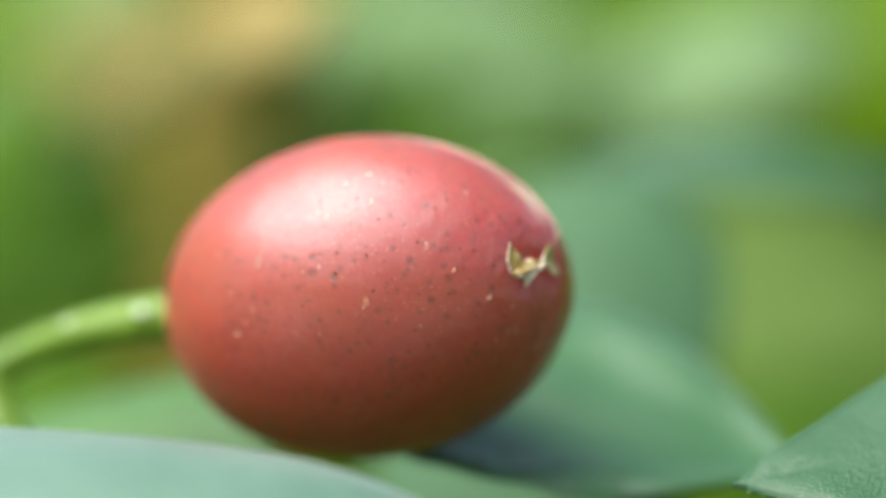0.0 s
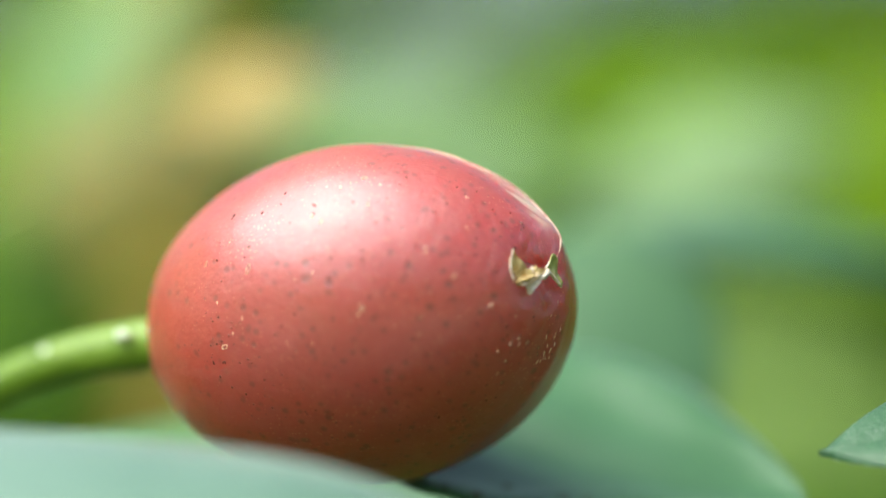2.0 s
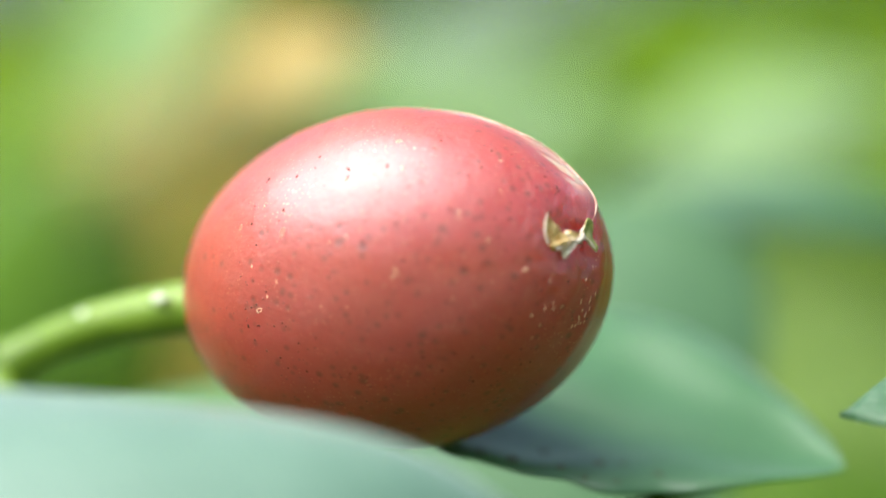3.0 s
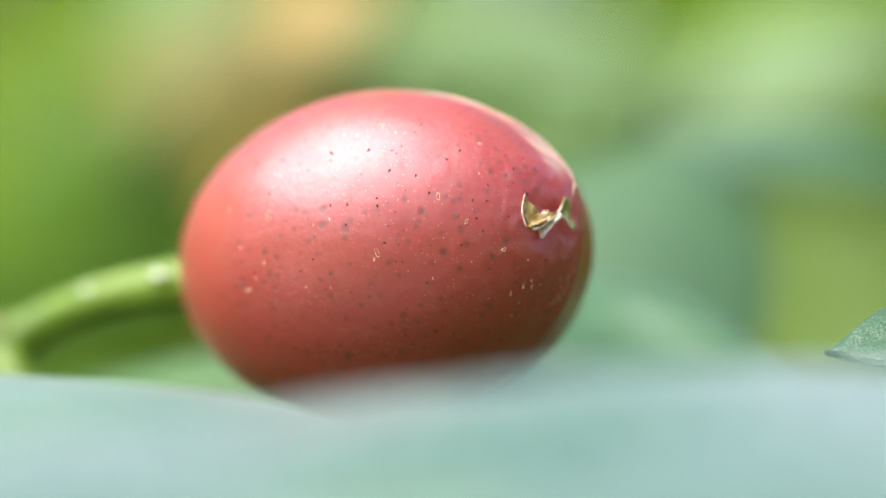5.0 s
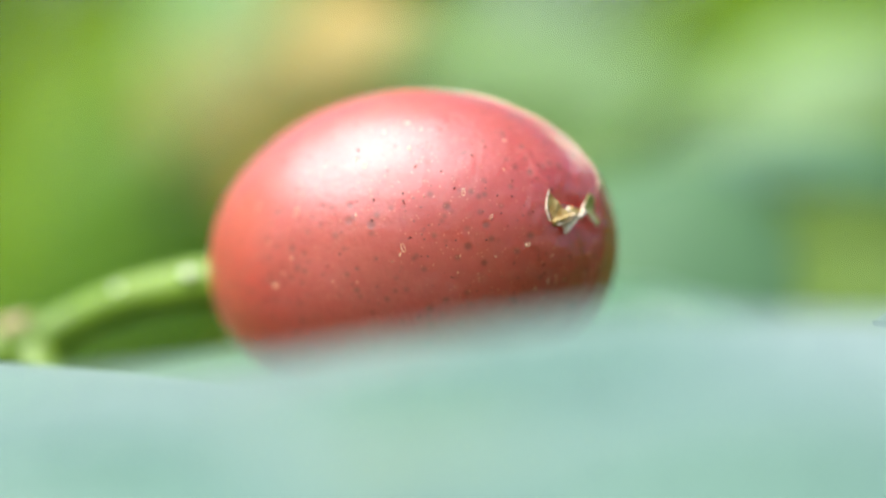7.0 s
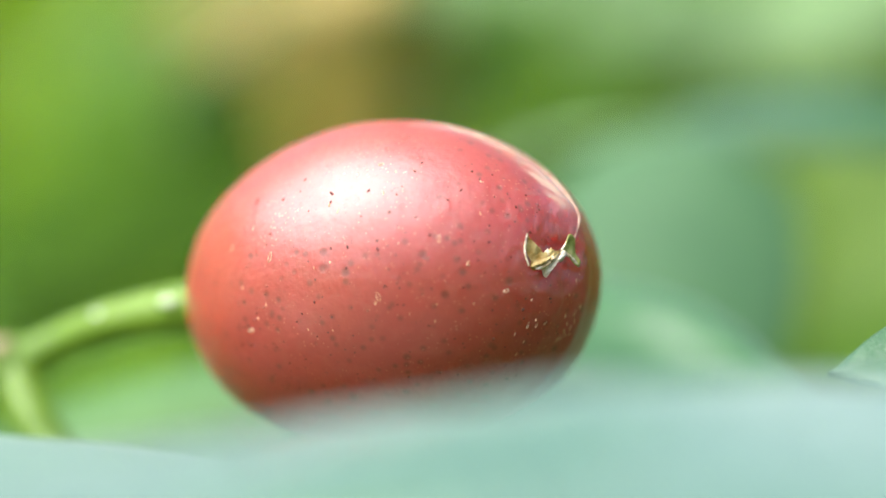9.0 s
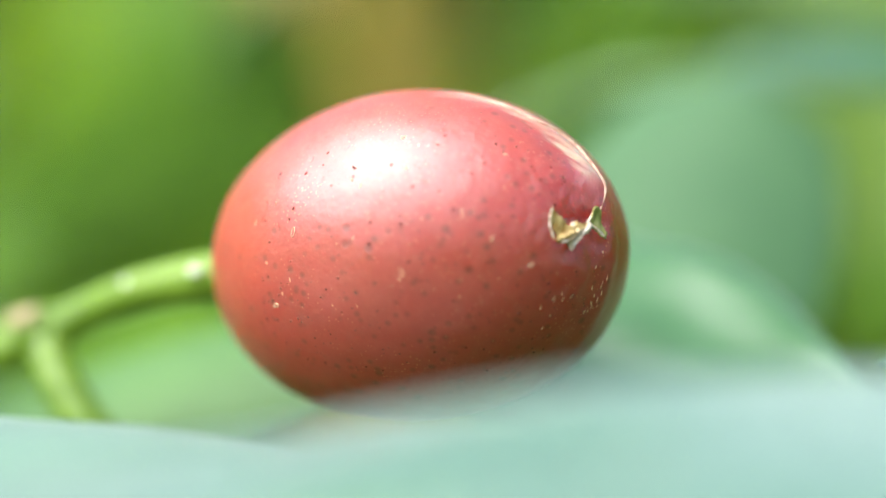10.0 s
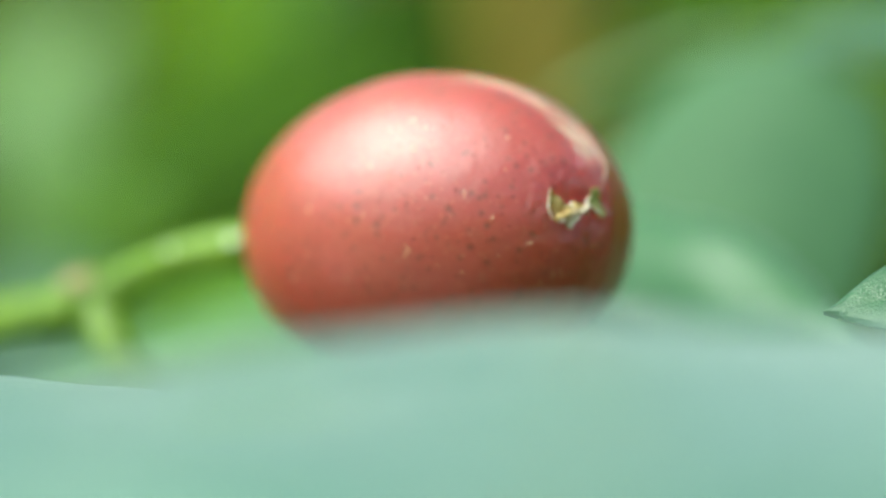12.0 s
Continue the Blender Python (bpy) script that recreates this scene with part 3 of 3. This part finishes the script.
def on_skin(p, lift=0.0):
    """The point of the berry's skin under p, which is given from the berry's place in metres, and the way out of it."""
    q = Vector(p) - MIDDLE
    k = math.sqrt(sum((q.dot(a) / h) ** 2 for a, h in zip(AXES, HALF)))
    q = q / k
    out = sum((a * (q.dot(a) / h ** 2) for a, h in zip(AXES, HALF)), Vector((0, 0, 0))).normalized()
    return q + MIDDLE + out * lift, out


EYE, FACE = on_skin(cm(0.885, -0.625, 0.215))
BULGE = on_skin(cm(0.945, -0.50, 0.385))[0]
UP = (Vector((0, 0, 1)) - FACE * FACE.z).normalized()
ACROSS = UP.cross(FACE)


def relief(q):
    """How far the skin stands out from the plain egg: waves, the pucker round the sepals, the suture."""
    d = (q - EYE).length
    lift = 0.00007 * noise.noise(q * 260) + 0.000013 * noise.noise(q * 1250)
    lift -= 0.00040 * math.exp(-(d / 0.0012) ** 2)
    lift += 0.00009 * math.exp(-((d - 0.0024) / 0.0009) ** 2)
    lift += 0.00011 * math.exp(-(d / 0.003) ** 2) * noise.noise(q * 1900)
    lift += 0.00022 * math.exp(-((q - BULGE).length / 0.0013) ** 2)
    turn = math.atan2((q - EYE).dot(UP), (q - EYE).dot(ACROSS))
    lift += 0.00003 * noise.noise(Vector((math.cos(turn) * 4, math.sin(turn) * 4, d * 500))) * math.exp(-((d - 0.0021) / 0.0011) ** 2)
    if q.x > 0:
        side = q.dot(Vector(SUTURE))
        reach = math.exp(-(d / 0.0065) ** 2)
        lift += reach * (0.00013 * math.exp(-(side / 0.0005) ** 2) - 0.00012 * math.exp(-((side + 0.0012) / 0.0007) ** 2))
    return lift


def on_relief(p, lift=0.0):
    q, out = on_skin(p)
    return q + out * (relief(q) + lift), out


def berry():
    thing = new("berry")
    thing.location = at(0, 0, 0)
    tagged(thing, "ripe red berry, brown gland dots, dry calyx, on a leaf", "berry")
    bm = bmesh.new()
    nu, nv = 320, 240
    rings = []
    for i in range(1, nv):
        th = math.pi * i / nv
        ring = []
        for k in range(nu):
            ph = 2 * math.pi * k / nu
            p = MIDDLE + AXES[0] * (HALF[0] * math.cos(th)) + (AXES[1] * (HALF[1] * math.cos(ph)) + AXES[2] * (HALF[2] * math.sin(ph))) * math.sin(th)
            ring.append(bm.verts.new(p))
        rings.append(ring)
    ends = bm.verts.new(MIDDLE + AXIS * HALF[0]), bm.verts.new(MIDDLE - AXIS * HALF[0])
    for r0, r1 in zip(rings, rings[1:]):
        for k in range(nu):
            bm.faces.new((r0[k], r1[k], r1[(k + 1) % nu], r0[(k + 1) % nu]))
    for k in range(nu):
        bm.faces.new((ends[0], rings[0][k], rings[0][(k + 1) % nu]))
        bm.faces.new((ends[1], rings[-1][(k + 1) % nu], rings[-1][k]))
    for v in bm.verts:
        v.co = on_relief(v.co)[0]
    part("skin", bm, SKIN, thing)
    return thing


def lump(place, out, along, size, mat, name, thing, label="", rough=0.25):
    """A small flattened grain on the skin: size is length, width, height."""
    bm = bmesh.new()
    bmesh.ops.create_icosphere(bm, subdivisions=2, radius=1)
    a = (along - out * along.dot(out)).normalized()
    b = out.cross(a)
    for v in bm.verts:
        k = 1 + rough * noise.noise(v.co * 1.7 + place * 5000)
        v.co = place + (a * v.co.x * size[0] / 2 + b * v.co.y * size[1] / 2 + out * v.co.z * size[2] / 2) * k
    return part(name, bm, mat, thing, label)


def husk(place, out, along, size, mat, thing):
    """A dry scale that has come off but for its rim: a small uneven ring."""
    bm = bmesh.new()
    a = (along - out * along.dot(out)).normalized()
    b = out.cross(a)
    rings = []
    for k in range(16):
        an = 2 * math.pi * k / 16
        c, d = math.cos(an), math.sin(an)
        wide = 1 + 0.3 * noise.noise(place * 9000 + Vector((c, d, 0)))
        q = place + (a * math.copysign(abs(c) ** 0.6, c) * size[0] / 2 + b * math.copysign(abs(d) ** 0.6, d) * size[1] / 2) * wide
        r = min(size[2], 0.2 * size[1]) * (1 + 0.6 * noise.noise(q * 8000))
        way = (q - place).normalized()
        rings.append([bm.verts.new(q + (way * x + out * z) * r) for x, z in ((1, 0), (0, 1), (-1, 0), (0, -1))])
    for k in range(16):
        r0, r1 = rings[k], rings[(k + 1) % 16]
        for j in range(4):
            bm.faces.new((r0[j], r0[(j + 1) % 4], r1[(j + 1) % 4], r1[j]))
    bmesh.ops.recalc_face_normals(bm, faces=bm.faces)
    return part("fleck", bm, mat, thing)


def lobe(foot, head, across, width, cup, mat, thing, label):
    """A dry sepal: a pointed, cupped and crumpled scale from foot to head."""
    bm = bmesh.new()
    n, m = 12, 6
    ax = head - foot
    nor = ax.cross(across).normalized()
    grid = []
    for i in range(n + 1):
        s = i / n
        w = width / 2 * (1 - s ** 2.2) * (0.55 + 0.75 * math.sin(math.pi * min(1, s + 0.12)))
        row = []
        for j in range(-m, m + 1):
            v = j / m
            p = foot + ax * s + across * (w * v) + nor * (cup * (v * v - 0.5) * (1 - 0.6 * s) + 0.3 * cup * math.sin(3 * s))
            p += nor * 0.00006 * noise.noise(p * 3000) + across * 0.00004 * noise.noise(p * 2600 + Vector((3, 1, 2)))
            row.append(p)
        grid.append(row)
    top = [[bm.verts.new(p + nor * 0.00003) for p in r] for r in grid]
    low = [[bm.verts.new(p - nor * 0.00003) for p in r] for r in grid]
    for i in range(n):
        for j in range(2 * m):
            bm.faces.new((top[i][j], top[i + 1][j], top[i + 1][j + 1], top[i][j + 1]))
            bm.faces.new((low[i][j], low[i][j + 1], low[i + 1][j + 1], low[i + 1][j]))
        for j in (0, 2 * m):
            q = (top[i][j], low[i][j], low[i + 1][j], top[i + 1][j])
            bm.faces.new(q if j == 0 else q[::-1])
    bmesh.ops.recalc_face_normals(bm, faces=bm.faces)
    return part("sepal", bm, mat, thing, label)


def rim(scale, points, radius):
    part("sepal_rim", tube(points, [radius, radius * 1.1, radius * 0.8], 6), SCAR, scale)


def berry_details(thing):
    _, out = on_skin(EYE)
    right = Vector((0.9, 0.42, 0.1)).normalized()
    dry = lobe(cm(0.806, -0.722, 0.128), cm(0.770, -0.757, 0.312), right, 0.0011, 0.00010, LOBE_DRY, thing, "dried golden-brown sepal")
    rim(dry, [cm(0.776, -0.762, 0.15), cm(0.757, -0.766, 0.225), cm(0.770, -0.759, 0.312)], 0.00005)
    green = lobe(cm(0.998, -0.55, 0.208), cm(0.932, -0.640, 0.218), Vector((0.22, 0.05, -1)).normalized(), 0.0014, 0.0002, LOBE_GREEN, thing, "yellow-green folded sepal")
    rim(green, [cm(0.93, -0.645, 0.218), cm(0.970, -0.605, 0.180), cm(1.012, -0.56, 0.130)], 0.000085)
    rim(green, [cm(0.93, -0.645, 0.218), cm(0.952, -0.605, 0.250), cm(0.968, -0.56, 0.285)], 0.00006)
    rng = random.Random(21)
    for k in range(7):
        u = k / 6
        foot = cm(0.795 + 0.05 * u, -0.744 + 0.035 * u, 0.165 - 0.05 * u + 0.012 * math.sin(5 * k))
        head = cm(0.925 + 0.02 * math.sin(3 * k), -0.66, 0.205 + 0.014 * math.cos(2 * k))
        lobe(foot, head, Vector((-0.35, 0.5 - 0.9 * u, 0.9)).normalized(), 0.00042, 0.0001, LOBE_DRY if k in (0, 3) else SCAR, thing, "papery shrivelled membrane")
    for k in range(9):
        u = k / 8
        spot = Vector((0.815 + 0.105 * u, -0.735 + 0.075 * u, 0.145 + 0.07 * u)) / 100 + Vector((rng.uniform(-1, 1), 0, rng.uniform(-1.6, 1))) * 0.00022
        size = rng.uniform(0.0002, 0.00045)
        lump(spot, out, Vector((rng.uniform(-0.6, 1), 0.3, rng.uniform(-0.2, 1))), (size * 1.3, size * 0.8, 0.0003), (LOBE_DRY, SCAR, SCAR)[k % 3 if u > 0.3 else 0], "dried_tissue", thing, "crumpled tan and white tissue", 0.8)
    # seam that climbs from the sepals over the shoulder
    seam = [(0.985, -0.52, 0.26), (0.975, -0.45, 0.34), (0.95, -0.403, 0.428), (0.863, -0.306, 0.562), (0.752, -0.311, 0.65), (0.644, -0.33, 0.705), (0.503, -0.29, 0.769), (0.36, -0.22, 0.82), (0.2, -0.16, 0.85)]
    pts = [on_relief(cm(*p), k)[0] for p, k in zip(seam, (0.00004, 0.00003, 0.00002, 0.00001, 0, 0, 0, 0, -0.00002))]
    part("seam", tube(pts, [0.00006, 0.00007, 0.00008, 0.0001, 0.00011, 0.0001, 0.00008, 0.00006, 0.00003], 10), SEAM, thing, "pale raised corky seam")
    flecks = [
        ((-0.513, -0.682, 0.199), 0.00062, 0.00030, 80), ((-0.637, -0.588, -0.179), 0.00044, 0.00034, 20),
        ((0.048, -0.901, 0.019), 0.00056, 0.00028, 110), ((0.351, -0.884, 0.300), 0.00046, 0.00026, 90),
        ((0.489, -0.878, 0.174), 0.00036, 0.00022, 70), ((0.663, -0.805, 0.035), 0.00030, 0.00026, 30),
        ((-0.726, -0.486, 0.224), 0.00040, 0.00022, 80), ((0.986, -0.355, 0.386), 0.00042, 0.00020, 80),
        ((0.779, -0.721, -0.148), 0.00046, 0.00018, 80), ((0.045, -0.644, 0.638), 0.00036, 0.00028, 10),
        ((0.82, -0.69, -0.15), 0.0004, 0.00016, 75), ((0.86, -0.66, -0.145), 0.0003, 0.00016, 60),
        ((0.97, -0.50, -0.10), 0.0004, 0.00014, 80), ((0.95, -0.52, -0.22), 0.0004, 0.00014, 85),
    ]
    for p, ln, wd, turn in flecks:
        q, o = on_relief(cm(*p))
        husk(q, o, Vector((math.cos(radians(turn)), 0, math.sin(radians(turn)))), (ln * 0.72, wd * 0.55, 0.000042), FLECK, thing)
    rng = random.Random(17)
    for k in range(46):
        x, z = rng.uniform(-0.9, 0.95), rng.uniform(-0.35, 0.7)
        if k > 30:
            x, z = rng.uniform(0.85, 1.04), rng.uniform(-0.35, 0.1)
        q, o = on_relief(cm(x, -0.75 if k < 31 else -0.5, z))
        ln = rng.uniform(0.0001, 0.00024)
        lump(q, o, Vector((rng.uniform(-0.4, 0.4), 0, 1)), (ln * (1.2 if k > 30 else 1), ln * 0.42, 0.00004), FLECK, "fleck", thing, "", 0.7)
    rng = random.Random(11)
    for k in range(104):
        x, z = rng.uniform(-1.0, 1.0), rng.uniform(-0.65, 0.75)
        if k > 70:
            x, z = (rng.gauss(0.45, 0.25), rng.gauss(0.5, 0.14)) if k % 2 else (rng.gauss(-0.7, 0.2), rng.gauss(0.0, 0.3))
        q, o = on_relief(cm(x, -0.75, z))
        s = rng.uniform(0.00007, 0.00013)
        lump(q, o, Vector((rng.uniform(-1, 1), 0, 1)), (s * rng.uniform(1, 1.8), s, 0.00008), SPECK, "speck", thing, "", 0.6)


fruit = berry()
berry_details(fruit)


def twig():
    thing = new("twig")
    thing.location = at(0, 0, 0)
    tagged(thing, "forked fresh green twig carrying the berry", "twig")
    part("peduncle", tube([cm(-0.88, 0.50, -0.16), cm(-1.15, 0.60, -0.18), cm(-1.62, 0.76, -0.27), cm(-2.0, 0.92, -0.41), cm(-2.27, 0.98, -0.56)],
                          [0.00168, 0.00145, 0.00128, 0.0012, 0.0014], 18), STALK, thing)
    part("branch", tube([cm(-2.2, 0.97, -0.50), cm(-2.5, 1.02, -0.63), cm(-3.0, 1.2, -0.74), cm(-3.9, 1.6, -0.95), cm(-5.2, 2.2, -1.3)],
                        [0.0014, 0.0015, 0.0014, 0.0014, 0.0015], 18), STALK, thing)
    part("branch", tube([cm(-2.27, 0.98, -0.53), cm(-2.22, 0.85, -0.70), cm(-2.07, 0.72, -0.92), cm(-1.91, 0.66, -1.12), cm(-1.66, 0.7, -1.5)],
                        [0.0014, 0.0013, 0.00128, 0.0013, 0.0013], 16), STALK, thing)
    lump(cm(-2.31, 0.95, -0.53), Vector((0, -0.3, 1)), Vector((1, 0, 0)), (0.0034, 0.0030, 0.0030), STALK, "node", thing, "swollen green fork", 0.12)
    lump(cm(-2.38, 0.88, -0.44), Vector((-0.2, -0.5, 1)), Vector((1, 0, 0)), (0.0022, 0.0014, 0.0010), NODE, "bud_scar", thing, "brownish bud scar", 0.4)
    for x, y, z in ((-1.28, 0.46, -0.13), (-1.72, 0.70, -0.22)):
        lump(cm(x, y, z), Vector((0, -0.6, 0.8)), Vector((1, 0, 0)), (0.0009, 0.0007, 0.0004), WART, "lenticel", thing, "pale lenticel", 0.4)


twig()

# the leaf that the berry lies on: low in front, its far side rising behind
def bed_shape(s, v, y):
    w = outline(s, 0.99)
    h = (0.0018 * v * v if v < 0 else 0.0012 * v * v - 0.0012 * (max(0, v - 0.74) / 0.26) ** 2) * w
    h -= 0.0007 * (max(0, -v - 0.82) / 0.18) ** 2 * w
    h += 0.0005 * w * noise.noise(Vector((s * 6, v * 2.2, 4)))
    return h + 0.0003 * math.sin(9 * s + 2 * v) * v * v * w


bed = leaf("blue-green waxy leaf under the berry, far side raised", at(-0.43, 1.52, -0.33), at(2.37, 0.443, -0.987), (0.0, 0.957, 0.50), 0.0213,
           bed_shape, BED, 72, 22, 0.99, seed=2.0, rib=False)
rng = random.Random(5)
for _ in range(9):
    s_, v_ = rng.uniform(0.45, 0.75), rng.uniform(-0.98, -0.7)
    y_ = 0.0106 * outline(s_, 0.99) * v_
    spot = Vector((s_ * 0.0307, y_, bed_shape(s_, v_, y_)))
    lump(spot, Vector((0, 0, 1)), Vector((1, 0.3, 0)), (rng.uniform(0.0002, 0.0007), rng.uniform(0.0002, 0.0004), 0.00012), SOIL, "dirt_speck", bed, "", 0.6)
under = leaf("pale green leaf below the twig", at(-3.6, 1.9, -1.5), at(0.3, 1.5, -0.38), (0.0, 1, 0.6), 0.013,
             lambda s, v, y: -0.0016 * v * v, SOFT, 48, 12, 0.9, seed=5.0)
round_leaf = leaf("large rounded blue-green leaf standing behind the berry", at(0.5, 3.3, -2.2), at(1.72, 4.9, 0.72), (-1, 0.3, 0.3), 0.0222,
                  lambda s, v, y: -0.0025 * v * v - 0.0015 * (2 * s - 1) ** 2, ROUND, 48, 14, 0.32, seed=7.0)
front = leaf("waxy blue-green leaf arching in front of the berry", at(-5.0, -2.2, -0.83), at(0.72, -2.0, -1.10), (-0.02, 1, 0.2), 0.024,
             lambda s, v, y: 0.0045 * (1 - abs(2 * s - 1) ** 6) - 0.0046 * v * v, WAX, 64, 18, 0.7, seed=3.0)
def tip_shape(s, v, y):
    fold = 0.0006 * max(0, v) * math.exp(-((s - 0.86) / 0.07) ** 2) - 0.0003 * max(0, v) * math.exp(-((s - 0.68) / 0.07) ** 2)
    fold += 0.00035 * max(0, -v) * math.exp(-((s - 0.92) / 0.06) ** 2)
    return -0.0003 * v * v - 0.0006 * math.sin(math.pi * s) + fold - 0.0012 * max(0, v - 0.75) * outline(s)


tip_leaf = leaf("blue-green leaf with fine pale gland dots and a pointed tip", at(5.4, -0.75, 0.35), at(2.2, -0.8, -0.40), (0.0, -0.76, -0.65), 0.0155,
                tip_shape, WAX_FINE, 80, 16, 1.3, 0.0004, 0.04, 4.0)
rng = random.Random(8)
for k in range(16):
    s_ = 0.985 - 0.33 * (k + rng.uniform(0.1, 0.9)) / 16
    y_ = 0.00775 * outline(s_, 1.3)
    spot = Vector((s_ * 0.0328, y_, tip_shape(s_, 1, y_) - 0.00004))
    lump(spot, Vector((0, 1, 0)), Vector((1, 0, 0.4)), (rng.uniform(0.00012, 0.0003), 0.00014, 0.00016), RIB, "edge_gland", tip_leaf, "", 0.5)
near = leaf("broad waxy leaf close to the lens, top side to the sky", at(6.6, -5.35, -0.64), at(-2.3, -5.1, -0.92), (0.02, -1, -0.13), 0.040,
            lambda s, v, y: 0.0042 * math.sin(math.pi * s) - 0.0026 * v * v + 0.0013 * noise.noise(Vector((s * 8, v * 2.2, 5))), NEAR, 64, 18, 0.7, seed=9.0)


# ---- what moves: two leaves stirred by the air ----
def shifted(thing, dx, dy, dz):
    return Matrix.Translation((dx / 100, dy / 100, dz / 100)) @ thing.matrix_world.copy()


def motions():
    rest = near.matrix_world.copy()
    hinge = Matrix.Translation(at(-1.3, -4.2, -0.7))
    walk(near, [(t, Matrix.Translation((0, 0, z / 100)) @ hinge @ Matrix.Rotation(radians(dip), 4, "Y") @ Matrix.Rotation(radians(roll), 4, "X") @ hinge.inverted() @ rest) for t, z, roll, dip in (
        (0, -1.2, 0, 0), (2.6, -1.15, 0, 0), (3.0, -1.05, 0, 0), (3.1, -0.75, 0, 0), (3.2, 0.0, 0, 0), (3.5, 0.04, 2, 1), (4.8, 0.09, 9, 4), (5.5, 0.14, 10, 4.6), (6.5, 0.17, 9, 4.2), (8.5, 0.46, 6, 4),
        (9.0, 0.44, 5, 3.8), (9.5, 0.41, 4, 3.5), (10.0, 0.43, 2, 2.8), (10.5, 0.61, -7, 2), (11.0, 0.62, -8, 2), (12.0, 0.63, -8, 2))])
    still = tip_leaf.matrix_world.copy()
    walk(tip_leaf, [(t, Matrix.Translation((x / 100, 0, z / 100)) @ still) for t, x, z in (
        (0, -0.3, -0.5), (0.2, -0.1, -0.2), (0.5, 0, 0.01), (1.0, 0.02, 0.0), (1.5, 0.02, -0.1), (2.0, 0.04, -0.25), (2.5, 0, -0.26), (3.0, -0.03, -0.23), (5.5, 0.05, -0.02), (6.0, 0.08, 0.02), (6.5, 0.2, 0.06),
        (8.5, -0.02, 0.06), (10.0, 0.1, -0.05), (11.0, 0.05, 0.02), (12.0, -0.07, 0.09))])


motions()
